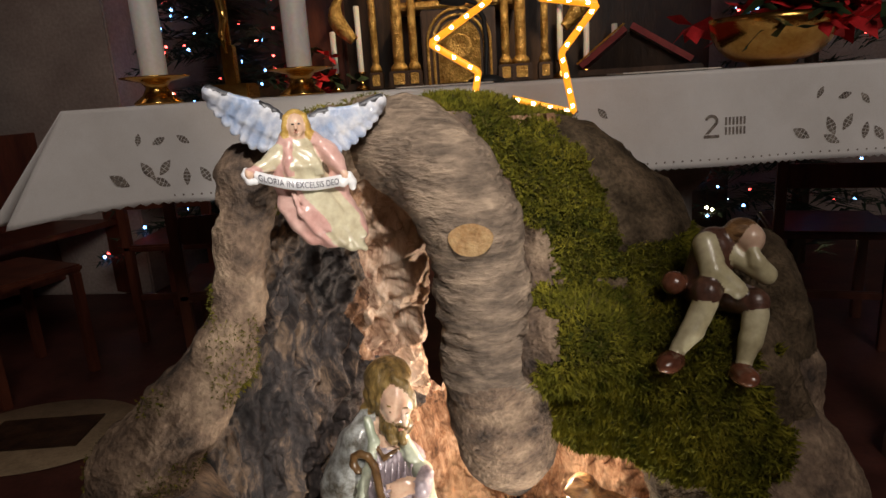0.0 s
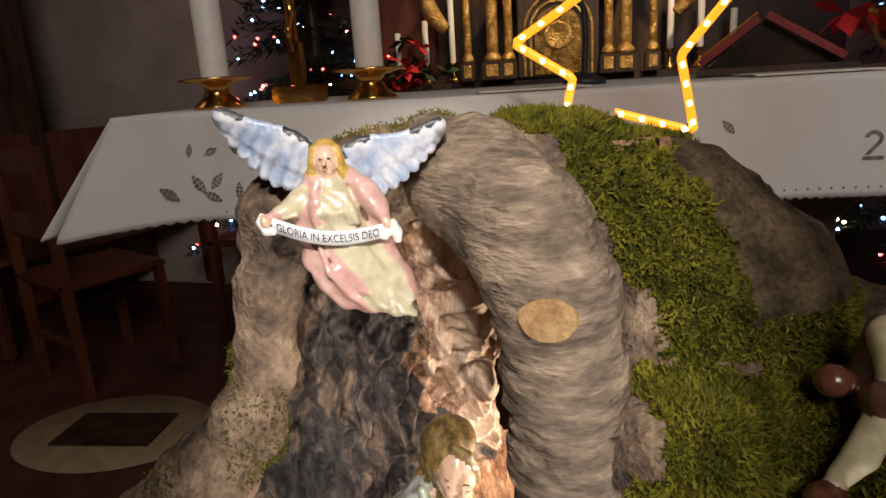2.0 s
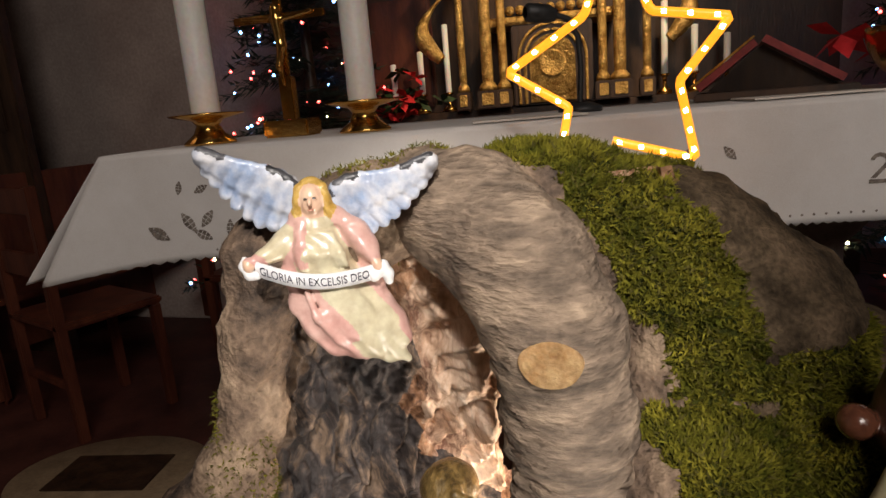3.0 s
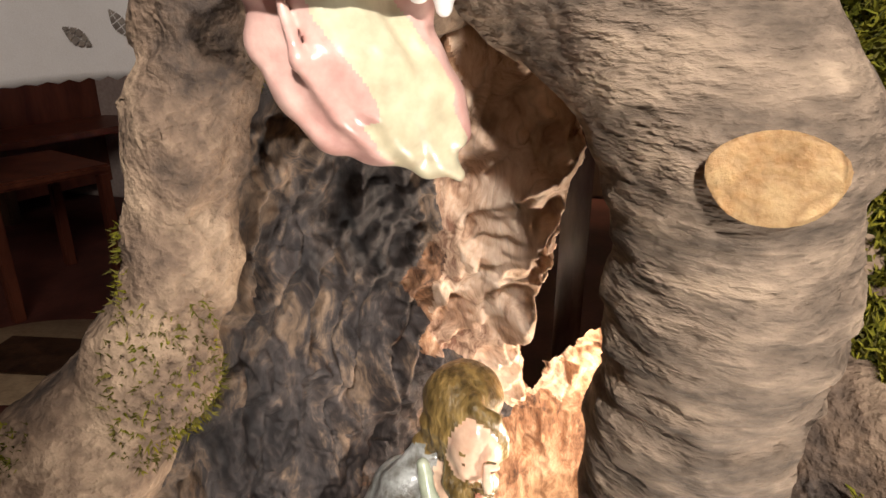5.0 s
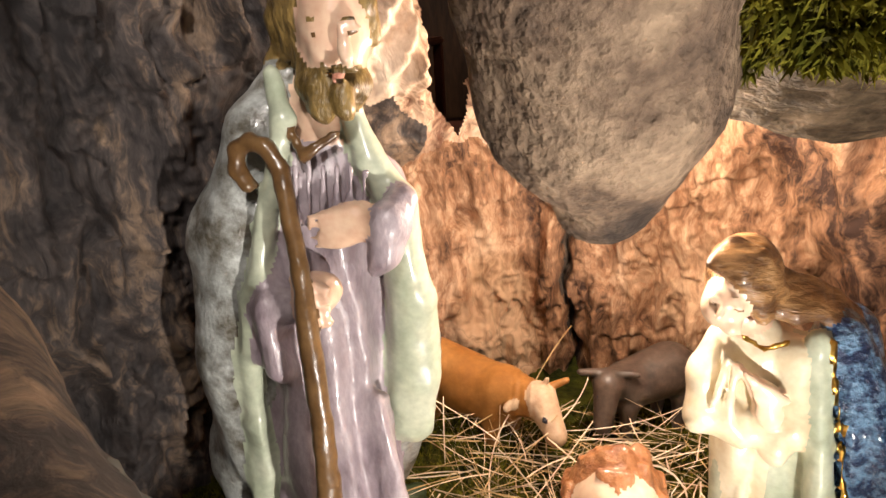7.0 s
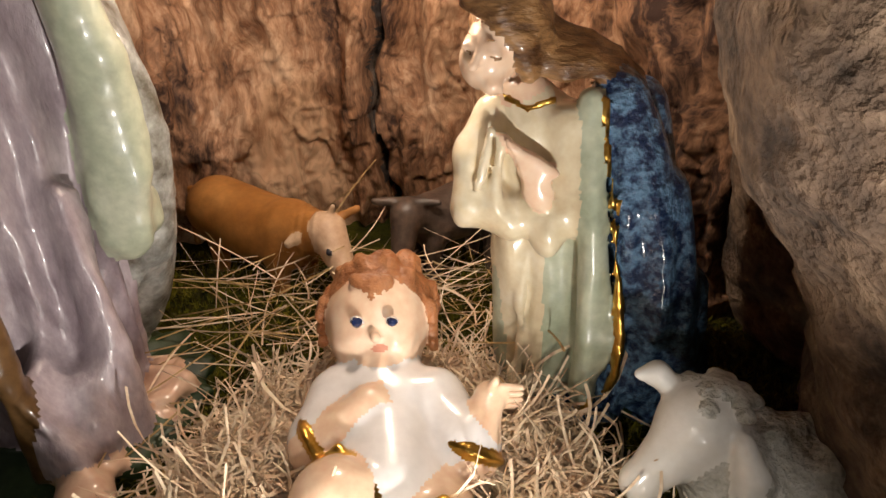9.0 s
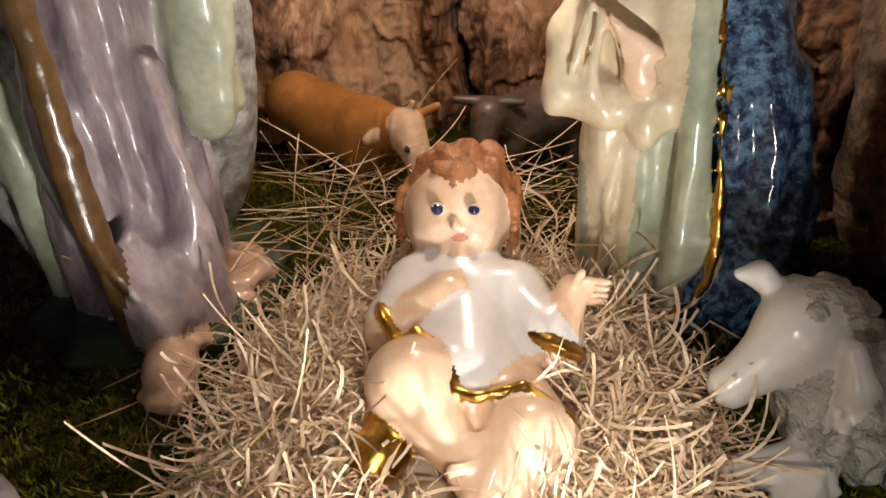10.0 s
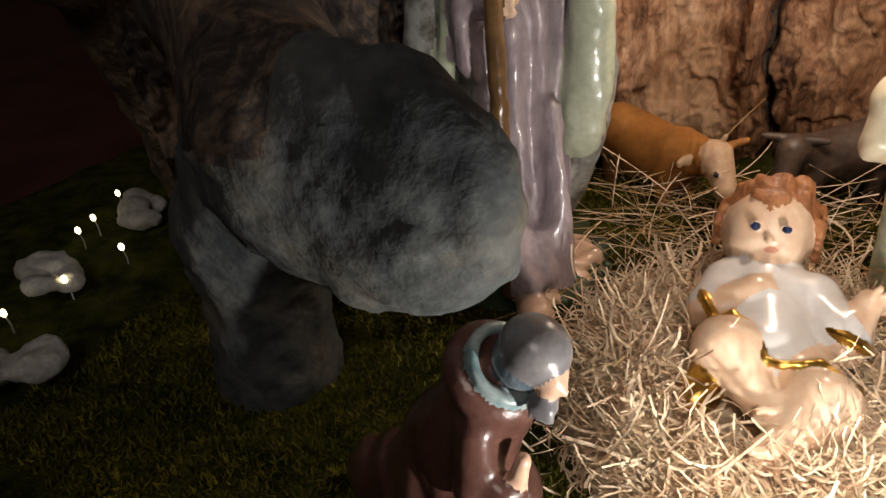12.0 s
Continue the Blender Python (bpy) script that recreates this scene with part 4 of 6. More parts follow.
def mossy(p, s):
    n = 0.03 * grain(p, 0.05, 7) + 0.015 * grain(p, 0.02, 8)
    x, y, z = p[:, 0], p[:, 1], p[:, 2]
    band = (np.abs(x + n - (0.150 - 0.50 * (z - 0.93))) < 0.060) & (z > 0.80) & (y < 1.40)
    bench = (z + n > 0.535 - 0.10 * (x - 0.2)) & (z + n < 0.80) & (x > 0.125 + n) & (x + n < 0.42) & (y < 1.2)
    back = (z + n > 0.76) & (x > 0.25) & (x < 0.37) & (z < 0.84)
    crest = (z > 1.03 + n) & (x < 0.06)
    soil = (x + n > 0.165 - 0.50 * (z - 0.93)) & (z > 0.62)
    # the brim's shade is painted with the darker bark
    brim = (z < 0.66 + n) & (z > 0.43 + n) & (x < 0.41)
    return np.where(band | bench | back | crest, 1, np.where(soil | brim, 2, 0))


mound = c.mesh("shoulder", 0.0065, [BARK, MOSS, BROWNSHADEBARK], lambda p: 0.006 * grain(p, 0.05, 1) + 0.004 * grain(p, 0.016, 2) + 0.002 * grain(p, 0.007, 3), mossy, stump, "broad root shoulder covered in moss")


def hollow():
    """The inner wall of the hollow: rough, split wood with a deep crack and an open slit."""
    zs = np.array((0.03, 0.40, 0.70, 1.02))
    rows = np.array((
        ((-0.52, 1.02), (-0.40, 1.28), (-0.24, 1.52), (-0.05, 1.60), (0.15, 1.60), (0.33, 1.54), (0.52, 1.32), (0.56, 1.14)),
        ((-0.47, 0.99), (-0.34, 1.13), (-0.25, 1.38), (-0.13, 1.58), (0.06, 1.60), (0.27, 1.52), (0.46, 1.30), (0.50, 1.15)),
        ((-0.36, 1.03), (-0.315, 1.16), (-0.25, 1.24), (-0.135, 1.32), (0.0, 1.37), (0.15, 1.42), (0.30, 1.35), (0.40, 1.20)),
        ((-0.25, 1.07), (-0.22, 1.09), (-0.18, 1.11), (-0.10, 1.13), (0.0, 1.17), (0.05, 1.20), (0.10, 1.22), (0.15, 1.22))))
    nu, nv = 460, 420
    us, vs = np.linspace(0, 7, nu), np.linspace(zs[0], zs[-1], nv)
    at_u = np.stack([np.stack([np.interp(us, np.arange(8), rows[k, :, a]) for a in (0, 1)], -1) for k in range(4)])
    # round the corners of the plan and of the profile
    ker = np.exp(-0.5 * (np.arange(-45, 46) / 20.0) ** 2)
    ker /= ker.sum()
    for k in range(4):
        for a in (0, 1):
            at_u[k, :, a] = np.convolve(np.pad(at_u[k, :, a], 45, mode="edge"), ker, "valid")
    P = np.empty((nv, nu, 3))
    for a in (0, 1):
        for i in range(nu):
            P[:, i, a] = np.interp(vs, zs, at_u[:, i, a])
        pad = np.pad(P[:, :, a], ((45, 45), (0, 0)), mode="edge")
        P[:, :, a] = np.apply_along_axis(lambda q: np.convolve(q, ker, "valid"), 0, pad)
    P[:, :, 2] = vs[:, None]
    flat = P.reshape(-1, 3)
    tu = np.gradient(P, axis=1)
    nrm = np.stack((tu[..., 1], -tu[..., 0], np.zeros_like(tu[..., 0])), -1)
    nrm /= np.linalg.norm(nrm, axis=-1, keepdims=True) + 1e-9
    nrm = nrm.reshape(-1, 3)
    tall = flat * np.array((1, 1, 0.28))
    rel = 0.020 * grain(tall, 0.06, 11) + 0.016 * (1 - 2 * np.abs(grain(tall, 0.03, 12))) + 0.009 * np.abs(grain(tall, 0.014, 15)) + 0.007 * grain(flat * np.array((1, 1, 0.5)), 0.012, 13) + 0.003 * grain(flat, 0.006, 14)
    rel += 0.007 * (grain(flat * np.array((1, 1, 0.6)), 0.03, 17) > 0.2) + 0.006 * (grain(flat * np.array((1, 1, 0.4)), 0.05, 18) > 0.1)
    crack = 0.055 + 0.010 * np.sin(flat[:, 2] * 22) + 0.004 * np.sin(flat[:, 2] * 90)
    rel -= 0.045 * np.exp(-((flat[:, 0] - crack) / 0.0055) ** 2) * (flat[:, 1] > 1.45)
    hole = np.exp(-(((flat[:, 0] + 0.09) / 0.012) ** 2 + ((flat[:, 2] - 0.30) / 0.012) ** 2))
    rel -= 0.03 * hole * (flat[:, 1] > 1.45)
    # the lit ragged spur beside the slit stands proud
    z = flat[:, 2]
    slit_x = np.interp(z, (0.40, 0.55, 0.75, 0.95), (-0.10, -0.085, -0.035, -0.02))
    rel += (0.06 + 0.02 * grain(flat, 0.04, 19)) * np.exp(-((flat[:, 0] - slit_x + 0.055) / 0.032) ** 2) * np.clip((z - 0.35) / 0.15, 0, 1) * np.clip((0.95 - z) / 0.1, 0, 1)
    flat2 = flat + nrm * rel[:, None]
    i = np.arange(nv - 1)[:, None] * nu + np.arange(nu - 1)[None, :]
    faces = np.stack((i, i + 1, i + nu + 1, i + nu), -1).reshape(-1, 4)
    mid = flat[faces].mean(1)
    rag = 0.012 * grain(mid * np.array((0, 0, 1)), 0.05, 21) + 0.007 * grain(mid * np.array((0, 0, 1)), 0.012, 22)
    sx = np.interp(mid[:, 2], (0.40, 0.55, 0.75, 0.95), (-0.10, -0.085, -0.035, -0.02))
    wide = np.interp(mid[:, 2], (0.415, 0.45, 0.6, 0.8, 0.93), (0.0, 0.020, 0.030, 0.028, 0.0))
    off = mid[:, 0] - sx + rag
    right = np.interp(mid[:, 2], (0.415, 0.47, 0.6, 0.8, 0.95), (0.0, 0.022, 0.075, 0.09, 0.05))
    keep = (off < -wide) | (off > right) | (mid[:, 2] < 0.415)
    faces, mid = faces[keep], mid[keep]
    n = 0.05 * grain(mid, 0.09, 31) + 0.03 * grain(mid * np.array((1, 1, 0.4)), 0.03, 32)
    fresh = (mid[:, 0] + n > np.interp(mid[:, 2], (0.0, 0.4, 0.6, 0.9), (-0.30, -0.19, -0.205, -0.165)))
    # faces inside the crack take the dark slot, painting in its shade
    split = 0.055 + 0.010 * np.sin(mid[:, 2] * 22) + 0.004 * np.sin(mid[:, 2] * 90)
    fresh &= ~((np.abs(mid[:, 0] - split) < 0.0045) & (mid[:, 1] > 1.45) & (mid[:, 2] < 0.44))
    # spur faces beside the slit: paler wood with glare painted in
    pale = fresh & (off[keep] > -0.125 + 0.7 * n) & (off[keep] < 0.05) & (mid[:, 2] > 0.42 + n)
    return flat_mesh("hollow_wall", flat2, faces, [CHAR, FRESH, SPUR], fresh.astype(int) + pale, stump, "split inner wood, charred and orange-brown", True)


wall = hollow()


# ---- ground under the crib ----
def ground_height(p):
    return 0.052 + 0.006 * grain(p, 0.08, 41) + 0.003 * grain(p, 0.03, 42)


nx, ny = 150, 130
gx, gy = np.meshgrid(np.linspace(-1.05, 0.85, nx), np.linspace(0.42, 1.75, ny), indexing="ij")
g3 = np.stack((gx.ravel(), gy.ravel(), np.zeros(nx * ny)), -1)
edge = np.minimum(np.minimum(g3[:, 0] + 1.05, 0.85 - g3[:, 0]), np.minimum(g3[:, 1] - 0.42, 1.75 - g3[:, 1]))
g3[:, 2] = ground_height(g3) * np.clip(edge / 0.04, 0.02, 1)
i = np.arange(nx - 1)[:, None] * ny + np.arange(ny - 1)[None, :]
carpet = flat_mesh("moss_bed", g3, np.stack((i, i + ny, i + ny + 1, i + 1), -1).reshape(-1, 4), [MOSS], None, None, "", True)
tagged(carpet, "bed of green moss laid on the floor", "moss", "", "structure")


def tufts(name, pts, normals, size, label, seed, mats=(MOSSBLADE, DRYMOSS), dry=0.15, lean=0.6):
    """Many short moss leaves, three to a tuft, in one mesh."""
    rng = np.random.default_rng(seed)
    n = len(pts)
    verts, slots = np.empty((n * 3, 3, 3)), np.repeat((rng.random(n) < dry).astype(int), 3)
    for k in range(3):
        d = normals + lean * rng.normal(0, 1, (n, 3))
        d /= np.linalg.norm(d, axis=1)[:, None]
        s = np.cross(d, rng.normal(0, 1, (n, 3)))
        s /= np.linalg.norm(s, axis=1)[:, None] + 1e-9
        L = size * rng.uniform(0.5, 1.3, (n, 1))
        verts[k::3, 0], verts[k::3, 1], verts[k::3, 2] = pts - s * L * 0.16, pts + s * L * 0.16, pts + d * L
    o = flat_mesh(name, verts.reshape(-1, 3), np.arange(n * 9).reshape(-1, 3), list(mats), slots)
    return tagged(o, label, "moss", "", "stuff")


def spots_on(ob, slot, n, seed, keep=None):
    """Random places on the faces of one material, with their normals."""
    me = ob.data
    k = len(me.polygons)
    c, nn, ar, mi = np.empty(k * 3), np.empty(k * 3), np.empty(k), np.empty(k, dtype=np.int32)
    me.polygons.foreach_get("center", c), me.polygons.foreach_get("normal", nn)
    me.polygons.foreach_get("area", ar), me.polygons.foreach_get("material_index", mi)
    c, nn = c.reshape(-1, 3), nn.reshape(-1, 3)
    w = ar * (mi == slot)
    if keep is not None:
        w = w * keep(c)
    rng = np.random.default_rng(seed)
    pick = rng.choice(k, n, p=w / w.sum())
    return c[pick] + rng.normal(0, 0.0025, (n, 3)), nn[pick]


tufts("shoulder_moss", *spots_on(mound, 1, 42000, 3), 0.0085, "thick green moss growing over the root shoulder", 5)
tufts("edge_moss", *spots_on(mound, 1, 5000, 4, lambda p: (p[:, 2] < 0.72) & (p[:, 1] < 1.12)), 0.013, "bright feathery moss hanging over the brim", 6, (MOSSBLADE, MOSSBLADE), 0.0)
tufts("root_moss", *spots_on(left_root, 0, 3800, 8, lambda p: (p[:, 2] > 0.45) & (grain(p, 0.06, 51) > 0.25)), 0.005, "thin yellow-green moss flecks on the root", 8, (MOSSBLADE, DRYMOSS), 0.5)
rng = np.random.default_rng(9)
q = np.stack((rng.uniform(-0.5, 0.6, 42000), rng.uniform(0.75, 1.5, 42000), np.zeros(42000)), -1)
q[:, 2] = ground_height(q) - 0.001
tufts("ground_moss", q, np.tile((0, 0, 1.0), (len(q), 1)), 0.009, "short green moss on the crib floor", 7, (MOSSBLADE, DRYMOSS), 0.4)


# ---- wood wool and hay ----
def heap_height(x, y):
    r = ((x - 0.125) / 0.155) ** 2 + ((y - 1.10) / 0.18) ** 2
    body = ((x - 0.125) / 0.075) ** 2 + ((y - 1.115) / 0.11) ** 2
    head = ((x - 0.105) / 0.05) ** 2 + ((y - 1.225) / 0.05) ** 2
    return 0.050 + 0.042 * np.clip(1.08 - r, 0, 1) ** 0.5 - 0.030 * np.clip(1.1 - body, 0, 1) ** 0.7 * (r < 1) + 0.014 * np.clip(1 - head, 0, 1) * (r < 1)


def strands(name, n, seed, area, length, width, curl, mats, label, category, lift=0.0, heap=True):
    """Curling flat ribbons thrown over one another, in one mesh."""
    rng = np.random.default_rng(seed)
    verts, faces, slots = [], [], []
    k = 9
    for j in range(n):
        while True:
            x, y = rng.uniform(area[0], area[1]), rng.uniform(area[2], area[3])
            if heap and ((x - 0.13) / 0.055) ** 2 + ((y - 1.11) / 0.12) ** 2 < 1:
                continue
            if not heap or ((x - 0.125) / 0.165) ** 2 + ((y - 1.10) / 0.19) ** 2 < rng.uniform(0.75, 1.1):
                break
        z = (heap_height(x, y) if heap else 0.055) + lift * rng.random() + rng.normal(0, 0.004)
        t = rng.uniform(0, 2 * math.pi)
        d = np.array((math.cos(t), math.sin(t), rng.normal(0, 0.3)))
        L = length * rng.uniform(0.5, 1.4)
        bend, rise = rng.normal(0, curl), rng.normal(0, curl * 0.22)
        p = np.array((x, y, z))
        w = width * rng.uniform(0.6, 1.3)
        roll = rng.uniform(0, math.pi)
        b = len(verts)
        for s in range(k):
            side = np.array((-d[1], d[0], 0)) * math.cos(roll) + np.array((0, 0, 1)) * math.sin(roll)
            verts += [p - side * w, p + side * w]
            p = p + d * L / k
            ca, sa = math.cos(bend / k), math.sin(bend / k)
            d = np.array((d[0] * ca - d[1] * sa, d[0] * sa + d[1] * ca, d[2] + rise / k))
            if heap:
                floor_z = heap_height(p[0], p[1]) - 0.004
                if p[2] < floor_z:
                    p[2], d[2] = floor_z, abs(d[2]) * 0.5
            elif p[2] < 0.055:
                p[2], d[2] = 0.055, abs(d[2])
            roll += rng.normal(0, 0.25)
        for s in range(k - 1):
            faces.append((b + 2 * s, b + 2 * s + 1, b + 2 * s + 3, b + 2 * s + 2))
            slots.append(j % len(mats))
    o = flat_mesh(name, verts, faces, list(mats), slots)
    return tagged(o, label, category, "", "stuff")


bm = bmesh.new()
n = 44
vs = [[bm.verts.new((0.125 + 0.165 * r * math.cos(t), 1.10 + 0.19 * r * math.sin(t), float(heap_height(0.125 + 0.165 * r * math.cos(t), 1.10 + 0.19 * r * math.sin(t))) - 0.006 - (0.006 if r > 0.99 else 0)))
       for t in np.linspace(0, 2 * math.pi, n, endpoint=False)] for r in np.linspace(0.02, 1, 12)]
for a, b in zip(vs, vs[1:]):
    for j in range(n):
        bm.faces.new((a[j], b[j], b[(j + 1) % n], a[(j + 1) % n]))
bm.faces.new(vs[0])
core = part("wood_wool_core", bm, STRAW)
tagged(core, "dense heart of the pale wood wool heap", "wood wool", "", "stuff")
strands("wood_wool", 6800, 3, (-0.06, 0.31, 0.90, 1.30), 0.048, 0.0009, 4.5, (STRAW,), "pale curled wood wool heaped under the child", "wood wool", 0.008)
strands("loose_wood_wool", 130, 4, (-0.08, 0.34, 0.88, 1.32), 0.09, 0.0012, 5.0, (STRAW,), "loose curls of pale wood wool at the heap's rim", "wood wool", 0.01, True)
strands("hay", 320, 6, (-0.08, 0.24, 1.24, 1.44), 0.12, 0.0007, 0.5, (HAY, STRAW), "dry yellow hay strewn behind the heap", "hay", 0.05, False)
strands("stray_hay", 26, 7, (-0.09, 0.02, 1.0, 1.25), 0.13, 0.0007, 0.5, (HAY,), "single hay stalks on the moss", "hay", 0.03, False)


# ---- the figures, each one plain moulded shape ----
def settle(ob, base, label, category):
    """Put a figure's origin at its base."""
    ob.data.transform(Matrix.Translation([-v for v in base]))
    ob.location = base
    return tagged(ob, label, category)


def swell(eye, s):
    """Moves a place away from a fixed point by the factor s."""
    return lambda x, y, z: (eye[0] + s * (x - eye[0]), eye[1] + s * (y - eye[1]), eye[2] + s * (z - eye[2]))


def ring(clay, c, axis, R, r, m, n=14, squash=1.0):
    axis = Vector(axis).normalized()
    u = axis.orthogonal().normalized()
    w = axis.cross(u)
    pts = [Vector(c) + u * (R * math.cos(t)) + w * (R * squash * math.sin(t)) for t in np.linspace(0, 2 * math.pi, n + 1)]
    for a, b in zip(pts, pts[1:]):
        clay.bar(a, b, r, r, m, 0.002)


def joseph():
    J = swell((0.043, 0.742, 0.579), 1.09)
    c = Clay(0.012)
    # cloak
    c.bar(J(-0.178, 1.215, 0.460), J(-0.130, 1.225, 0.462), 0.034, 0.034, 0, 0.018)
    c.chain([(*J(-0.176, 1.200, 0.470), 0.034), (*J(-0.194, 1.185, 0.410), 0.042), (*J(-0.203, 1.180, 0.31), 0.046), (*J(-0.212, 1.190, 0.20), 0.046), (*J(-0.205, 1.200, 0.11), 0.044)], 0, 0.018)
    c.egg(J(-0.145, 1.245, 0.28), (0.095, 0.045, 0.19), 0)
    c.chain([(*J(-0.148, 1.200, 0.525), 0.020), (*J(-0.166, 1.182, 0.490), 0.026), (*J(-0.184, 1.168, 0.430), 0.026), (*J(-0.196, 1.165, 0.340), 0.028)], 0, 0.012)
    c.bar(J(-0.120, 1.212, 0.458), J(-0.088, 1.200, 0.445), 0.032, 0.027, 2)
    # pale lining, turned out on both sides
    for a, b, ra, rb in (((-0.094, 1.178, 0.510), (-0.080, 1.172, 0.470), 0.008, 0.012), ((-0.080, 1.172, 0.470), (-0.064, 1.176, 0.440), 0.012, 0.016), ((-0.064, 1.176, 0.440), (-0.062, 1.188, 0.36), 0.016, 0.019),
                         ((-0.062, 1.188, 0.36), (-0.068, 1.195, 0.29), 0.019, 0.024), ((-0.068, 1.195, 0.29), (-0.070, 1.198, 0.245), 0.024, 0.022),
                         ((-0.146, 1.172, 0.532), (-0.134, 1.156, 0.502), 0.007, 0.009), ((-0.134, 1.156, 0.502), (-0.146, 1.150, 0.455), 0.009, 0.007),
                         ((-0.146, 1.150, 0.455), (-0.170, 1.140, 0.375), 0.008, 0.010), ((-0.170, 1.140, 0.375), (-0.184, 1.140, 0.265), 0.010, 0.011), ((-0.184, 1.140, 0.265), (-0.186, 1.152, 0.12), 0.011, 0.018)):
        c.bar(J(*a), J(*b), ra, rb, 1, 0.006)
    # robe, knee and sleeves
    c.bar(J(-0.122, 1.190, 0.455), J(-0.136, 1.19, 0.31), 0.040, 0.05, 2)
    c.bar(J(-0.136, 1.19, 0.31), J(-0.138, 1.175, 0.12), 0.05, 0.062, 2)
    c.egg(J(-0.134, 1.148, 0.235), (0.026, 0.03, 0.075), 2)
    for x in (-0.175, -0.105, -0.085):
        c.bar(J(x, 1.165, 0.28), J(x + 0.012, 1.14, 0.115), 0.011, 0.015, 2, 0.008)
    for k in range(7):
        x = -0.136 + 0.010 * k
        c.bar(J(x, 1.150, 0.476 - 0.001 * k), J(x - 0.004, 1.146, 0.432), 0.0024, 0.0030, 2, 0.003)
    # the loose sleeve that hangs from the lower arm
    c.chain([(*J(-0.160, 1.160, 0.400), 0.014), (*J(-0.156, 1.142, 0.368), 0.019), (*J(-0.140, 1.136, 0.372), 0.017)], 2, 0.008)
    c.chain([(*J(-0.164, 1.140, 0.362), 0.012), (*J(-0.164, 1.136, 0.330), 0.011), (*J(-0.148, 1.134, 0.322), 0.010)], 2, 0.008)
    for k in range(4):
        c.bar(J(-0.170 + 0.010 * k, 1.128, 0.366), J(-0.166 + 0.008 * k, 1.126, 0.322), 0.0026, 0.0034, 2, 0.003)
    c.chain([(*J(-0.056, 1.160, 0.446), 0.013), (*J(-0.062, 1.146, 0.434), 0.017), (*J(-0.066, 1.144, 0.412), 0.013), (*J(-0.072, 1.144, 0.402), 0.008)], 2, 0.006)
    # fist round the staff and the flat palm above it
    c.egg(J(-0.112, 1.134, 0.386), (0.017, 0.015, 0.019), 3, (0, 20, 0), 0.004)
    for k in range(4):
        c.bar(J(-0.126, 1.126, 0.398 - 0.008 * k), J(-0.102, 1.122, 0.394 - 0.008 * k), 0.0050, 0.0050, 3, 0.002)
    for k in range(4):
        c.bar(J(-0.084, 1.142, 0.444 - 0.0062 * k), J(-0.116 + 0.002 * abs(k - 1), 1.136, 0.440 - 0.0066 * k), 0.0058, 0.0036, 3, 0.002)
    c.egg(J(-0.080, 1.146, 0.435), (0.017, 0.011, 0.016), 3, (0, 0, 0), 0.004)
    c.bar(J(-0.080, 1.144, 0.435), J(-0.068, 1.144, 0.434), 0.0125, 0.012, 3, 0.003)
    # neck, and the face turned down and aside
    c.bar(J(-0.122, 1.195, 0.515), J(-0.116, 1.186, 0.470), 0.021, 0.023, 3)
    c.egg(J(-0.100, 1.180, 0.558), (0.0275, 0.034, 0.044), 3, (8, 0, 24), 0.004)
    c.chain([(*J(-0.083, 1.1475, 0.562), 0.0032), (*J(-0.080, 1.1440, 0.548), 0.0046), (*J(-0.079, 1.1430, 0.543), 0.0050)], 3, 0.004)
    c.egg(J(-0.100, 1.160, 0.545), (0.010, 0.009, 0.008), 3, (0, 0, 0), 0.006)
    # parted beard and moustache
    c.egg(J(-0.098, 1.170, 0.523), (0.0265, 0.022, 0.020), 4, (0, 0, 20), 0.005)
    c.chain([(*J(-0.118, 1.174, 0.545), 0.008), (*J(-0.115, 1.164, 0.525), 0.010), (*J(-0.102, 1.152, 0.511), 0.010), (*J(-0.101, 1.150, 0.505), 0.005)], 4, 0.004)
    c.chain([(*J(-0.088, 1.152, 0.518), 0.010), (*J(-0.086, 1.149, 0.511), 0.008), (*J(-0.085, 1.149, 0.506), 0.004)], 4, 0.003)
    for k in range(7):
        x = -0.114 + 0.005 * k
        c.bar(J(x, 1.158 - 0.0014 * k, 0.527), J(x + 0.001, 1.152 - 0.0006 * k, 0.511 - 0.002 * (k % 2)), 0.0030, 0.0022, 4, 0.002)
    c.bar(J(-0.100, 1.1520, 0.534), J(-0.088, 1.1440, 0.5375), 0.0030, 0.0030, 4, 0.002)
    c.bar(J(-0.088, 1.1440, 0.5375), J(-0.075, 1.1470, 0.5345), 0.0030, 0.0024, 4, 0.002)
    c.bar(J(-0.091, 1.1450, 0.5305), J(-0.084, 1.1435, 0.5312), 0.0026, 0.0026, 6, 0.001)
    # hair in long waves
    c.egg(J(-0.116, 1.206, 0.588), (0.041, 0.045, 0.036), 4, (0, 0, 0), 0.004)
    for x, y, w in ((-0.110, 1.170, 0.0), (-0.118, 1.178, 0.003), (-0.128, 1.188, 0.006)):
        c.chain([(*J(x + 0.012, y + 0.004, 0.606), 0.009), (*J(x - 0.006, y, 0.590), 0.009), (*J(x - 0.013 - w, y + 0.002, 0.568), 0.0085), (*J(x - 0.012 - w, y + 0.006, 0.550), 0.0075), (*J(x - 0.020 - 2 * w, y + 0.010, 0.537), 0.005)], 4, 0.003)
    c.chain([(*J(-0.096, 1.166, 0.604), 0.008), (*J(-0.080, 1.168, 0.594), 0.0075), (*J(-0.073, 1.174, 0.575), 0.0065), (*J(-0.073, 1.180, 0.552), 0.0055)], 4, 0.003)
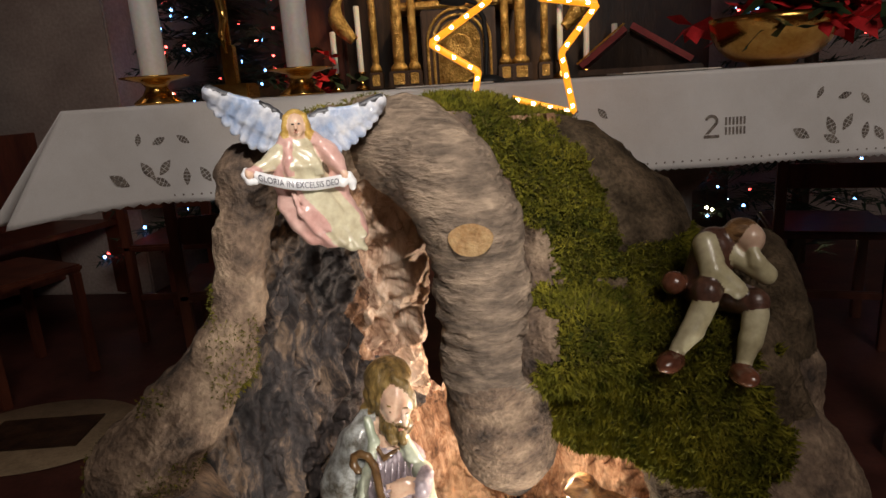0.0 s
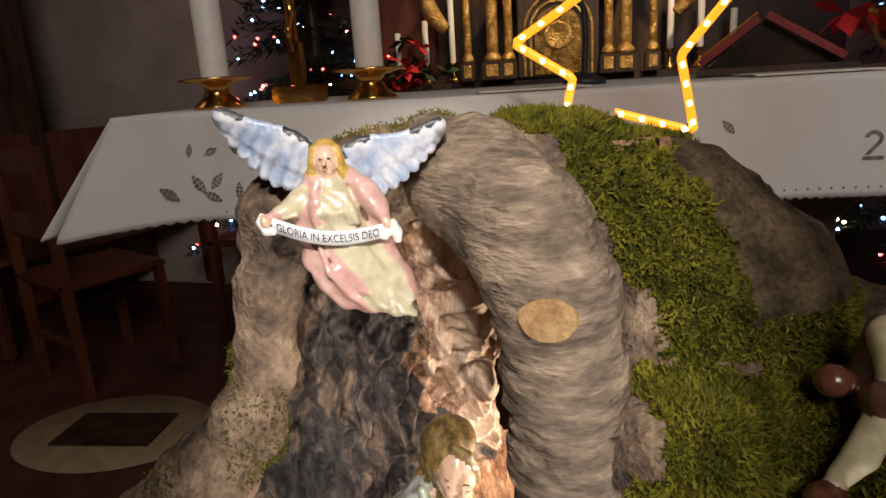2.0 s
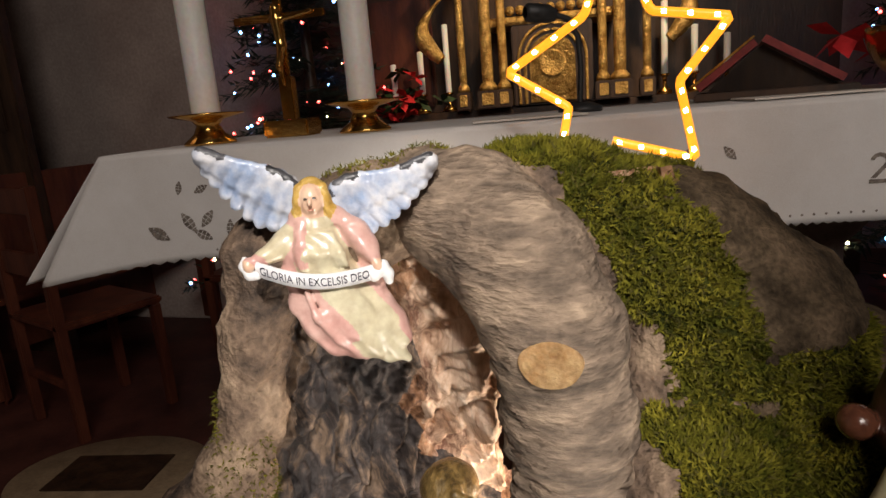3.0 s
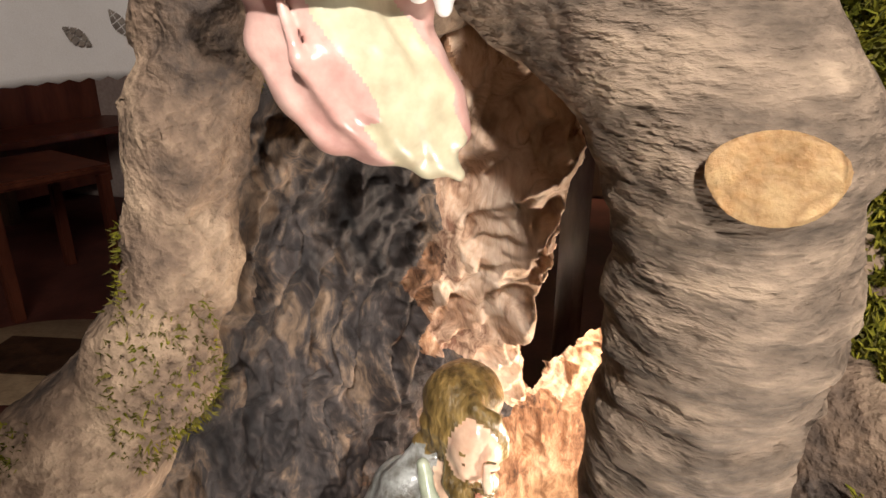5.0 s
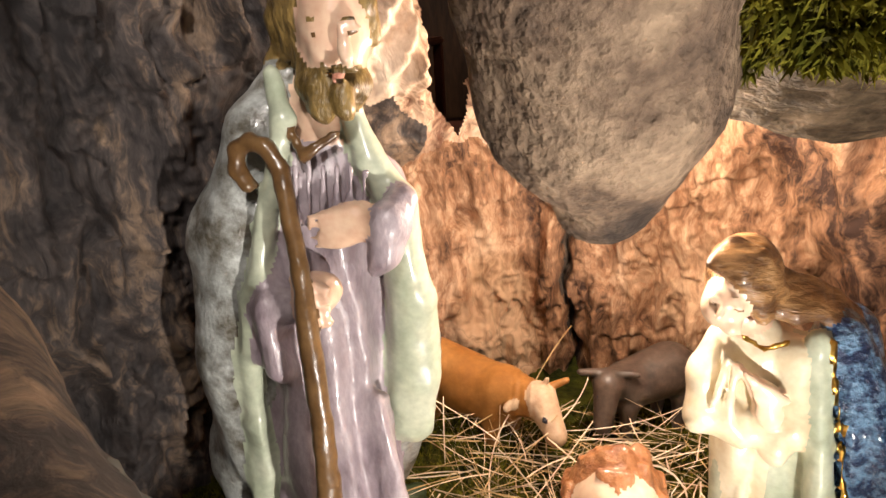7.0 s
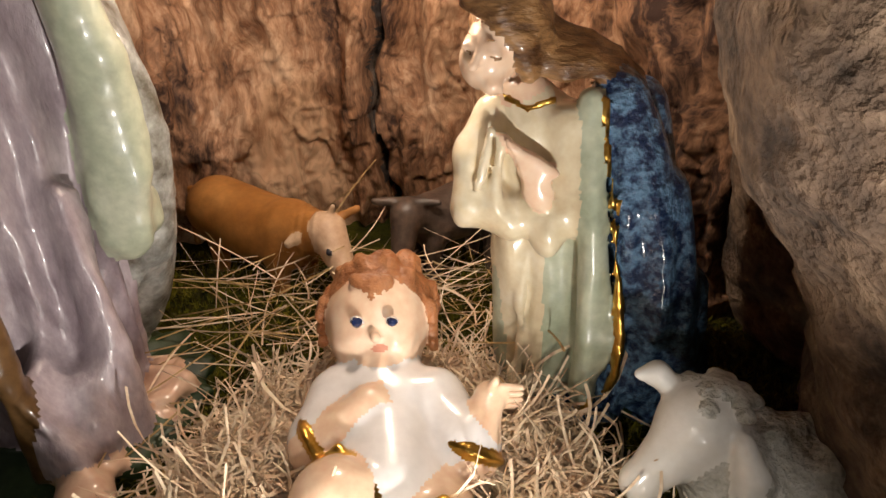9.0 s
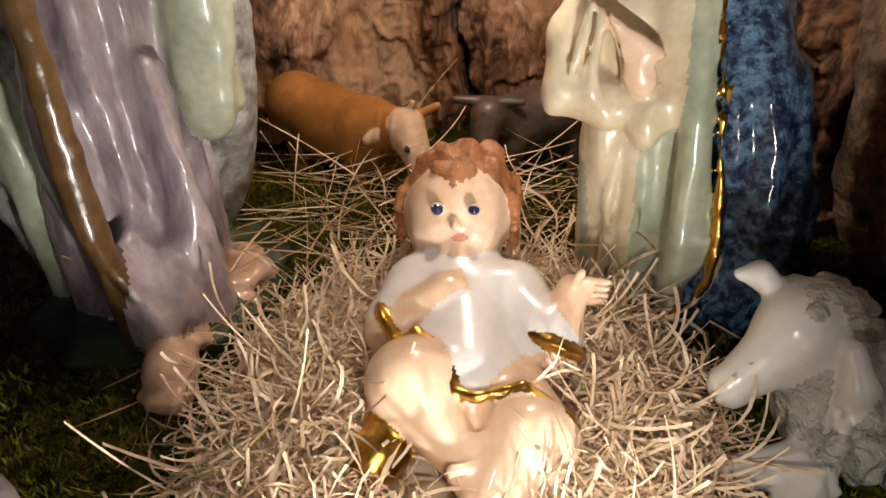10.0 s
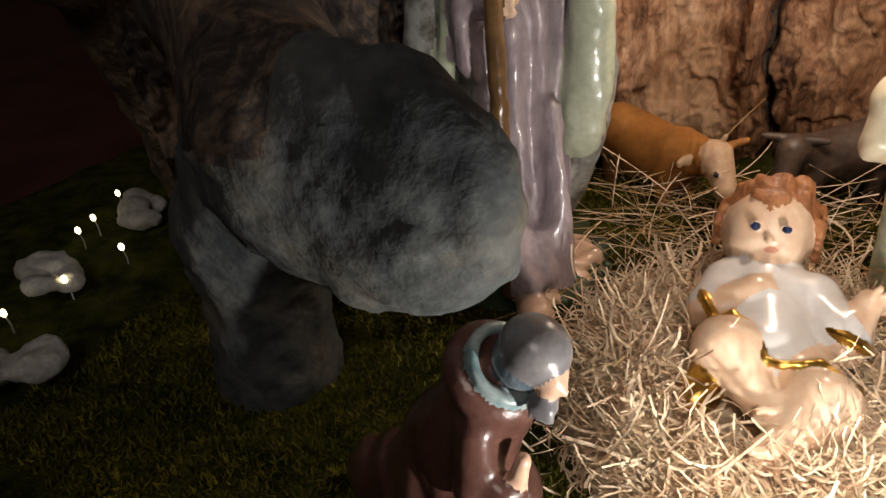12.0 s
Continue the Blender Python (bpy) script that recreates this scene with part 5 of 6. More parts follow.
    for x, y in ((-0.1000, 1.1535), (-0.0765, 1.1505)):
        c.bar(J(x - 0.006, y - 0.001, 0.5655), J(x + 0.006, y - 0.003, 0.5675), 0.0013, 0.0010, 4, 0.001)
        c.egg(J(x, y - 0.0012, 0.5575), (0.0050, 0.0030, 0.0015), 5, (0, 0, 12), 0.001)
        c.egg(J(x, y, 0.5605), (0.0066, 0.0044, 0.0034), 3, (0, 0, 12), 0.002)
    c.bar(J(-0.131, 1.156, 0.500), J(-0.118, 1.146, 0.480), 0.0040, 0.0040, 5, 0.002)
    c.bar(J(-0.118, 1.146, 0.480), J(-0.095, 1.152, 0.494), 0.0040, 0.0040, 5, 0.002)
    # crook
    pts = [J(-0.160, 1.142, 0.462), J(-0.166, 1.142, 0.472), J(-0.163, 1.141, 0.486), J(-0.152, 1.140, 0.492), J(-0.140, 1.139, 0.488), J(-0.131, 1.136, 0.474), J(-0.116, 1.118, 0.410), J(-0.111, 1.104, 0.30), J(-0.107, 1.094, 0.20), J(-0.106, 1.090, 0.115)]
    for a, b in zip(pts, pts[1:]):
        c.bar(a, b, 0.0066, 0.0064, 5, 0.003)
    # feet
    c.bar((-0.120, 1.160, 0.12), (-0.098, 1.138, 0.090), 0.026, 0.022, 2, 0.02)
    for x, y, r in ((-0.074, 1.096, 10), (-0.070, 1.208, 35)):
        c.egg((x - 0.010, y + 0.022, 0.070), (0.021, 0.034, 0.015), 3, (-8, 0, r), 0.006)
        for k in range(5):
            c.egg((x - 0.026 + 0.0088 * k, y - 0.008 + 0.002 * abs(k - 2.5), 0.063), (0.0056 - 0.0004 * k, 0.011, 0.0062), 3, (-10, 0, r), 0.0025)
    c.egg((-0.145, 1.215, 0.058), (0.10, 0.11, 0.014), 7, (0, 0, 0), 0.004)

    def folds(p):
        a = np.arctan2(p[:, 1] - 1.25, p[:, 0] + 0.15)
        low = np.clip((0.46 - p[:, 2]) / 0.2, 0, 1)
        return 0.0046 * low * np.sin(12 * a + 7 * p[:, 2] + 2.8 * grain(p * np.array((1, 1, 0.5)), 0.05, 3)) + 0.0012 * grain(p, 0.012, 5)
    o = c.mesh("bearded_man_statue", 0.0034, [CLOAK, LINING, LILAC, SKIN, OLIVEHAIR, WOODSTAFF, BLUSH, LEAF], folds)
    settle(o, (-0.145, 1.215, 0.052), "glazed standing figure in grey-green cloak holding a crook", "statue")


joseph()


def mary():
    M = swell((0.174, 0.828, 0.476), 1.06)
    c = Clay(0.010)
    # bowed head: skull, face, parted hair in waves falling behind the shoulder
    c.egg(M(0.197, 1.252, 0.361), (0.0285, 0.034, 0.0325), 4, (0, 20, 0), 0.004)
    c.egg(M(0.1845, 1.234, 0.3455), (0.0195, 0.022, 0.0255), 3, (0, 25, -20), 0.003)
    c.bar(M(0.1775, 1.2145, 0.3500), M(0.1740, 1.2105, 0.3415), 0.0028, 0.0040, 3, 0.004)
    c.egg(M(0.1860, 1.2190, 0.3290), (0.0075, 0.0070, 0.0065), 3, (0, 0, 0), 0.005)
    for x, y, z in ((0.1700, 1.2180, 0.3520), (0.1865, 1.2125, 0.3490)):
        c.bar(M(x - 0.004, y, z + 0.0075), M(x + 0.005, y, z + 0.0070), 0.0008, 0.0008, 4, 0.001)
        c.egg(M(x, y + 0.0010, z), (0.0048, 0.0030, 0.0022), 3, (0, 10, 0), 0.001)
        c.bar(M(x - 0.004, y - 0.0010, z - 0.0022), M(x + 0.004, y - 0.0012, z - 0.0026), 0.0007, 0.0007, 4, 0.0008)
    c.bar(M(0.1775, 1.2110, 0.3335), M(0.1830, 1.2105, 0.3325), 0.0013, 0.0013, 6, 0.001)
    for k in range(6):
        a = k / 5
        c.chain([(*M(0.170 + 0.016 * a, 1.228 + 0.012 * a, 0.377 + 0.012 * a), 0.0065), (*M(0.188 + 0.014 * a, 1.220 + 0.010 * a, 0.370 + 0.012 * a), 0.0075), (*M(0.203 + 0.010 * a, 1.222 + 0.010 * a, 0.352 + 0.014 * a), 0.0075), (*M(0.209 + 0.012 * a, 1.230 + 0.008 * a, 0.334 + 0.018 * a), 0.0070)], 4, 0.0025)
    for k in range(5):
        a = k / 4
        c.chain([(*M(0.214, 1.236 + 0.022 * a, 0.340 + 0.024 * a), 0.0090), (*M(0.232, 1.232 + 0.024 * a, 0.336 + 0.018 * a), 0.0080), (*M(0.248, 1.236 + 0.022 * a, 0.338 + 0.012 * a), 0.0070), (*M(0.266, 1.240 + 0.020 * a, 0.327 + 0.014 * a), 0.0062), (*M(0.284, 1.248 + 0.014 * a, 0.318 + 0.010 * a), 0.0045)], 4, 0.0025)
    c.chain([(*M(0.1960, 1.2180, 0.3215), 0.0026), (*M(0.2080, 1.2110, 0.3165), 0.0026), (*M(0.2240, 1.2140, 0.3215), 0.0026)], 5, 0.002)
    c.bar(M(0.205, 1.255, 0.32), M(0.213, 1.255, 0.30), 0.018, 0.02, 3)
    c.bar(M(0.217, 1.256, 0.292), M(0.222, 1.258, 0.20), 0.032, 0.033, 2)
    c.bar(M(0.220, 1.256, 0.20), M(0.232, 1.258, 0.085), 0.030, 0.036, 2)
    for k in range(4):
        c.bar(M(0.214 + 0.009 * k, 1.228, 0.21), M(0.212 + 0.013 * k, 1.222, 0.075), 0.0045, 0.007, 2, 0.004)
    c.chain([(*M(0.186, 1.25, 0.305), 0.012), (*M(0.176, 1.24, 0.275), 0.016), (*M(0.180, 1.232, 0.245), 0.020), (*M(0.210, 1.222, 0.238), 0.016)], 2, 0.006)
    c.chain([(*M(0.238, 1.234, 0.300), 0.017), (*M(0.243, 1.222, 0.248), 0.018), (*M(0.226, 1.216, 0.230), 0.016)], 2, 0.006)
    for side in (0, 1):
        for k in range(4):
            y = 1.2085 + 0.010 * side
            c.bar(M(0.2110 + 0.0055 * k - 0.002 * side, y, 0.2700 + 0.002 * k), M(0.1965 + 0.0040 * k - 0.002 * side, y, 0.2970 - 0.0030 * k), 0.0042, 0.0024, 3, 0.0015)
        c.egg(M(0.2180, 1.2095 + 0.009 * side, 0.2620), (0.0110, 0.0060, 0.0125), 3, (0, -35, 0), 0.003)
    for x0, z0, x1, z1 in ((0.186, 0.300, 0.178, 0.262), (0.194, 0.296, 0.190, 0.250), (0.238, 0.296, 0.240, 0.252), (0.247, 0.292, 0.250, 0.250)):
        c.bar(M(x0, 1.222, z0), M(x1, 1.214, z1), 0.0030, 0.0040, 2, 0.004)
    c.chain([(*M(0.249, 1.228, 0.318), 0.009), (*M(0.256, 1.208, 0.24), 0.011), (*M(0.264, 1.198, 0.16), 0.013), (*M(0.258, 1.200, 0.11), 0.012)], 1, 0.005)
    c.chain([(*M(0.205, 1.25, 0.22), 0.012), (*M(0.208, 1.25, 0.10), 0.016)], 1, 0.006)
    c.chain([(*M(0.269, 1.244, 0.316), 0.021), (*M(0.290, 1.232, 0.25), 0.031), (*M(0.306, 1.230, 0.18), 0.038), (*M(0.318, 1.244, 0.09), 0.048)], 0, 0.005)
    c.chain([(*M(0.290, 1.285, 0.30), 0.024), (*M(0.305, 1.285, 0.20), 0.040), (*M(0.325, 1.290, 0.09), 0.050)], 0)
    c.chain([(*M(0.298, 1.222, 0.13), 0.024), (*M(0.276, 1.220, 0.092), 0.024)], 0, 0.004)
    c.egg(M(0.203, 1.255, 0.19), (0.010, 0.012, 0.022), 0, (0, 0, 0), 0.004)
    c.bar(M(0.244, 1.246, 0.29), M(0.250, 1.238, 0.085), 0.025, 0.030, 1, 0.006)
    c.chain([(*M(0.300, 1.218, 0.12), 0.024), (*M(0.268, 1.210, 0.090), 0.020), (*M(0.250, 1.212, 0.084), 0.014)], 0, 0.006)
    pts = [M(0.257, 1.222, 0.320), M(0.267, 1.202, 0.24), M(0.278, 1.190, 0.165), M(0.279, 1.186, 0.135), M(0.262, 1.188, 0.104), M(0.248, 1.196, 0.095)]
    for a, b in zip(pts, pts[1:]):
        c.bar(a, b, 0.0026, 0.0026, 5, 0.002)
    c.egg((0.275, 1.295, 0.060), (0.085, 0.075, 0.016), 7, (0, 0, 0), 0.004)

    def folds(p):
        low = np.clip((0.30 - p[:, 2]) / 0.08, 0, 1)
        return 0.0024 * low * np.sin(230 * p[:, 0] + 18 * p[:, 2] + 2.2 * grain(p, 0.05, 3)) + 0.0007 * grain(p, 0.010, 5)
    o = c.mesh("kneeling_woman_statue", 0.003, [BLUE, LINING, WHITEROBE, PALE, BROWNHAIR, GOLD, BLUSH, LEAF], folds)
    settle(o, (0.27, 1.285, 0.052), "glazed kneeling figure in blue cloak with joined palms", "statue")


mary()


def child():
    c = Clay(0.008)
    h = Vector((0.105, 1.224, 0.143))

    def cuff(centre, axis):
        turn = Vector(axis).to_track_quat("Z", "Y").to_euler()
        c.egg(centre, (0.0225, 0.0225, 0.0062), 4, [math.degrees(a) for a in turn], 0.002)
    c.egg(h, (0.039, 0.038, 0.042), 0, (-30, 0, 0), 0.004)
    for x in (-0.014, 0.018):
        c.egg(h + Vector((x, -0.026, 0.002)), (0.014, 0.013, 0.014), 0, (0, 0, 0), 0.008)
    c.egg(h + Vector((0.004, -0.026, -0.020)), (0.016, 0.014, 0.011), 0, (0, 0, 0), 0.008)
    c.egg((0.1105, 1.1835, 0.1585), (0.0036, 0.0042, 0.0038), 0, (0, 0, 0), 0.005)
    c.egg((0.1125, 1.1885, 0.1482), (0.0062, 0.0042, 0.0019), 1, (0, 0, 0), 0.002)
    c.egg((0.1125, 1.1892, 0.1450), (0.0048, 0.0042, 0.0020), 1, (0, 0, 0), 0.002)
    for x, z in ((0.0965, 0.1672), (0.1215, 0.1682)):
        c.egg((x, 1.1905, z), (0.0054, 0.0032, 0.0042), 3, (0, 0, 0), 0.001)
        c.egg((x + 0.0004, 1.1878, z), (0.0040, 0.0024, 0.0040), 5, (0, 0, 0), 0.001)
        c.bar((x - 0.006, 1.1932, z + 0.0095), (x + 0.005, 1.1932, z + 0.0100), 0.0007, 0.0007, 2, 0.001)
    rng = random.Random(2)
    c.egg(h + Vector((0.0, 0.016, 0.006)), (0.0415, 0.036, 0.0405), 2, (-20, 0, 0), 0.002)
    for k in range(26):
        t, f = rng.uniform(-0.25, math.pi + 0.25), rng.uniform(0.0, 1.0)
        p = h + Vector((0.041 * math.cos(t), 0.008 + 0.026 * f, 0.004 + 0.042 * math.sin(t)))
        c.bar(p, p + Vector((0.010 * math.cos(t) * rng.uniform(-0.2, 0.6), -0.007, -0.005)), 0.005, 0.003, 2, 0.004)
    for k, long in enumerate((0.4, 0.7, 1.1, 0.8, 0.5)):
        p = h + Vector((-0.014 + 0.006 * k, -0.004, 0.0405))
        c.bar(p, p + Vector((0.004 - 0.001 * k, -0.013 * long, -0.006 * long)), 0.0048, 0.002, 2, 0.003)
    for s in (-1, 1):
        for k in range(3):
            p = h + Vector((s * 0.040, 0.004, 0.014 - 0.012 * k))
            c.bar(p, p + Vector((s * 0.003, -0.008, -0.007)), 0.0058, 0.004, 2, 0.003)
    # shirt
    c.bar((0.113, 1.188, 0.108), (0.130, 1.105, 0.090), 0.034, 0.040, 3, 0.012)
    c.bar((0.085, 1.172, 0.112), (0.151, 1.172, 0.115), 0.022, 0.022, 3, 0.012)
    c.bar((0.084, 1.170, 0.112), (0.077, 1.138, 0.108), 0.021, 0.021, 3)
    c.bar((0.152, 1.170, 0.115), (0.176, 1.135, 0.110), 0.021, 0.022, 3)
    c.bar((0.113, 1.187, 0.127), (0.108, 1.210, 0.134), 0.019, 0.020, 0, 0.004)
    # arms
    c.bar((0.078, 1.125, 0.108), (0.106, 1.145, 0.130), 0.017, 0.011, 0)
    c.egg((0.112, 1.149, 0.134), (0.011, 0.010, 0.008), 0, (0, 0, 20), 0.004)
    for k in range(4):
        c.bar((0.116, 1.146 + 0.0045 * k, 0.136), (0.126, 1.144 + 0.0045 * k, 0.133), 0.0032, 0.0026, 0, 0.002)
    c.bar((0.179, 1.126, 0.106), (0.189, 1.150, 0.130), 0.017, 0.011, 0)
    c.egg((0.191, 1.153, 0.137), (0.011, 0.009, 0.010), 0, (0, 30, 0), 0.004)
    for k in range(4):
        c.bar((0.196, 1.152 + 0.001 * k, 0.145 - 0.006 * k), (0.211, 1.150 + 0.002 * k, 0.147 - 0.0065 * k), 0.0034, 0.0026, 0, 0.002)
    c.bar((0.190, 1.150, 0.144), (0.194, 1.147, 0.154), 0.0036, 0.0028, 0, 0.002)
    cuff((0.0800, 1.1270, 0.1095), (0.80, 0.40, 0.45))
    cuff((0.1805, 1.1300, 0.1100), (0.30, 0.62, 0.70))
    # legs
    c.bar((0.108, 1.105, 0.092), (0.100, 1.082, 0.112), 0.030, 0.026, 0)
    c.bar((0.100, 1.080, 0.110), (0.132, 1.050, 0.096), 0.025, 0.014, 0)
    c.egg((0.141, 1.040, 0.100), (0.012, 0.017, 0.009), 0, (30, 0, -20), 0.004)
    c.bar((0.152, 1.100, 0.090), (0.173, 1.058, 0.104), 0.028, 0.024, 0)
    c.bar((0.173, 1.055, 0.103), (0.150, 1.015, 0.092), 0.023, 0.013, 0)
    c.egg((0.143, 1.003, 0.094), (0.011, 0.017, 0.010), 0, (30, 0, -30), 0.004)
    for k in range(5):
        c.egg((0.133 + 0.0042 * k, 1.028 + 0.002 * k, 0.107), (0.0028, 0.004, 0.0035), 0, (0, 0, 0), 0.002)
        c.egg((0.134 + 0.0040 * k, 0.992 + 0.002 * k, 0.101), (0.0028, 0.004, 0.0035), 0, (0, 0, 0), 0.002)
    # gold hem
    pts = [(0.084, 1.040, 0.080), (0.076, 1.075, 0.094), (0.080, 1.102, 0.115), (0.098, 1.108, 0.128), (0.118, 1.093, 0.124), (0.127, 1.072, 0.118), (0.140, 1.068, 0.120), (0.165, 1.075, 0.126), (0.190, 1.062, 0.118), (0.194, 1.048, 0.095)]
    for a, b in zip(pts, pts[1:]):
        c.bar(a, b, 0.0034, 0.0034, 4, 0.003)
    c.egg((0.090, 1.062, 0.086), (0.018, 0.038, 0.020), 4, (0, 0, -10), 0.006)
    o = c.mesh("infant_figure", 0.0021, [PALE, BLUSH, REDHAIR, SHIRT, GOLD, EYEBLUE], lambda p: 0.0006 * grain(p, 0.02, 3))
    settle(o, (0.125, 1.11, 0.09), "painted child figure in gold-edged white shirt on wood wool", "statue")


child()


def ox():
    c = Clay(0.012)
    c.bar((-0.115, 1.468, 0.128), (-0.025, 1.432, 0.112), 0.036, 0.036, 0)
    c.egg((-0.070, 1.45, 0.108), (0.05, 0.034, 0.034), 0, (0, 0, -20))
    c.bar((-0.02, 1.425, 0.125), (0.018, 1.402, 0.130), 0.030, 0.022, 0)
    c.bar((0.026, 1.396, 0.136), (0.045, 1.372, 0.108), 0.020, 0.013, 1, 0.006)
    c.egg((0.046, 1.370, 0.103), (0.012, 0.011, 0.011), 1, (0, 0, 0), 0.006)
    c.bar((0.008, 1.395, 0.137), (-0.012, 1.385, 0.126), 0.007, 0.005, 1, 0.004)
    c.bar((0.030, 1.398, 0.152), (0.034, 1.396, 0.163), 0.004, 0.003, 1, 0.003)
    c.bar((0.040, 1.405, 0.149), (0.056, 1.408, 0.156), 0.005, 0.004, 0, 0.003)
    c.egg((0.033, 1.366, 0.127), (0.0035, 0.003, 0.003), 2, (0, 0, 0), 0.001)
    for x, y in ((-0.12, 1.462), (-0.095, 1.485), (-0.035, 1.412), (-0.012, 1.445)):
        c.bar((x, y, 0.1), (x, y, 0.056), 0.014, 0.009, 0)
    c.bar((-0.149, 1.478, 0.145), (-0.152, 1.475, 0.08), 0.005, 0.004, 0, 0.004)
    o = c.mesh("ox_figurine", 0.0028, [OXTAN, OXFACE, INK], lambda p: 0.0008 * np.sin(700 * p[:, 0]) * (np.abs(p[:, 0] - 0.005) < 0.015))
    settle(o, (-0.065, 1.45, 0.052), "tan ox figurine with a pale face standing in hay", "figurine")


def donkey():
    c = Clay(0.010)
    c.bar((0.180, 1.495, 0.130), (0.128, 1.465, 0.120), 0.034, 0.030, 0)
    c.bar((0.125, 1.455, 0.130), (0.105, 1.435, 0.140), 0.022, 0.018, 0)
    c.bar((0.103, 1.430, 0.140), (0.099, 1.408, 0.098), 0.017, 0.011, 0, 0.006)
    c.bar((0.094, 1.434, 0.153), (0.070, 1.428, 0.156), 0.006, 0.004, 0, 0.003)
    c.bar((0.112, 1.434, 0.153), (0.137, 1.434, 0.154), 0.006, 0.004, 0, 0.003)
    for x in (0.093, 0.110):
        c.egg((x, 1.416, 0.133), (0.003, 0.003, 0.0025), 1, (0, 0, 0), 0.001)
    for x, y in ((0.195, 1.48), (0.172, 1.515), (0.13, 1.445), (0.11, 1.475)):
        c.bar((x, y, 0.1), (x, y, 0.056), 0.012, 0.008, 0)
    o = c.mesh("donkey_figurine", 0.0028, [DONKEY, INK], None)
    settle(o, (0.15, 1.48, 0.052), "dark grey-brown donkey figurine standing in hay", "figurine")


def sheep():
    c = Clay(0.008)
    # head with a long muzzle
    c.egg((0.322, 1.136, 0.138), (0.026, 0.024, 0.026), 0)
    c.bar((0.318, 1.132, 0.132), (0.290, 1.120, 0.106), 0.022, 0.0135, 0, 0.010)
    c.egg((0.284, 1.117, 0.101), (0.0125, 0.0120, 0.0105), 0, (0, 30, 0), 0.005)
    c.bar((0.281, 1.1075, 0.0975), (0.288, 1.1060, 0.0945), 0.0011, 0.0011, 2, 0.001)
    c.egg((0.2765, 1.1115, 0.1035), (0.0018, 0.0014, 0.0012), 2, (0, 0, 0), 0.001)
    c.egg((0.3085, 1.1135, 0.1265), (0.0050, 0.0036, 0.0020), 2, (0, 25, 0), 0.001)
    c.egg((0.3080, 1.1145, 0.1290), (0.0065, 0.0044, 0.0026), 0, (0, 25, 0), 0.002)
    # ears
    c.chain(((0.306, 1.150, 0.152, 0.008), (0.296, 1.153, 0.160, 0.008), (0.285, 1.152, 0.160, 0.004)), 0, 0.004)
    c.chain(((0.339, 1.113, 0.142, 0.007), (0.345, 1.104, 0.124, 0.0095), (0.344, 1.101, 0.102, 0.0080), (0.341, 1.101, 0.090, 0.0035)), 0, 0.003)
    # neck, body, folded legs
    c.bar((0.335, 1.14, 0.112), (0.362, 1.138, 0.085), 0.032, 0.046, 1)
    c.bar((0.365, 1.138, 0.088), (0.455, 1.13, 0.090), 0.045, 0.045, 1)
    c.bar((0.325, 1.10, 0.062), (0.282, 1.085, 0.062), 0.013, 0.010, 0)
    c.bar((0.335, 1.09, 0.060), (0.305, 1.055, 0.058), 0.013, 0.010, 0)
    # curls on the crown and down the neck
    curls = random.Random(31)
    for k in range(26):
        t, r = curls.uniform(0, 2 * math.pi), curls.uniform(0.0, 0.021)
        c.egg((0.330 + r * math.cos(t), 1.138 + r * math.sin(t), 0.1625 - 14.0 * r * r), (0.0058, 0.0058, 0.0050), 1, (0, 0, 0), 0.002)
    for k in range(60):
        t = curls.uniform(-2.6, 0.6)
        x = curls.uniform(0.338, 0.45)
        c.egg((x, 1.136 + 0.046 * math.sin(t), 0.088 + 0.046 * math.cos(t)), (0.008, 0.007, 0.007), 1, (0, 0, 0), 0.003)

    def wool(p):
        body = np.clip((p[:, 0] - 0.318) / 0.02, 0, 1) * (p[:, 2] < 0.112)
        return body * (0.0035 * grain(p, 0.010, 3) + 0.002 * grain(p, 0.005, 4))
    o = c.mesh("sheep_figurine", 0.0026, [SHEEPSKIN, FLEECE, INK], wool)
    settle(o, (0.38, 1.12, 0.052), "white glazed sheep figurine lying on the moss", "figurine")


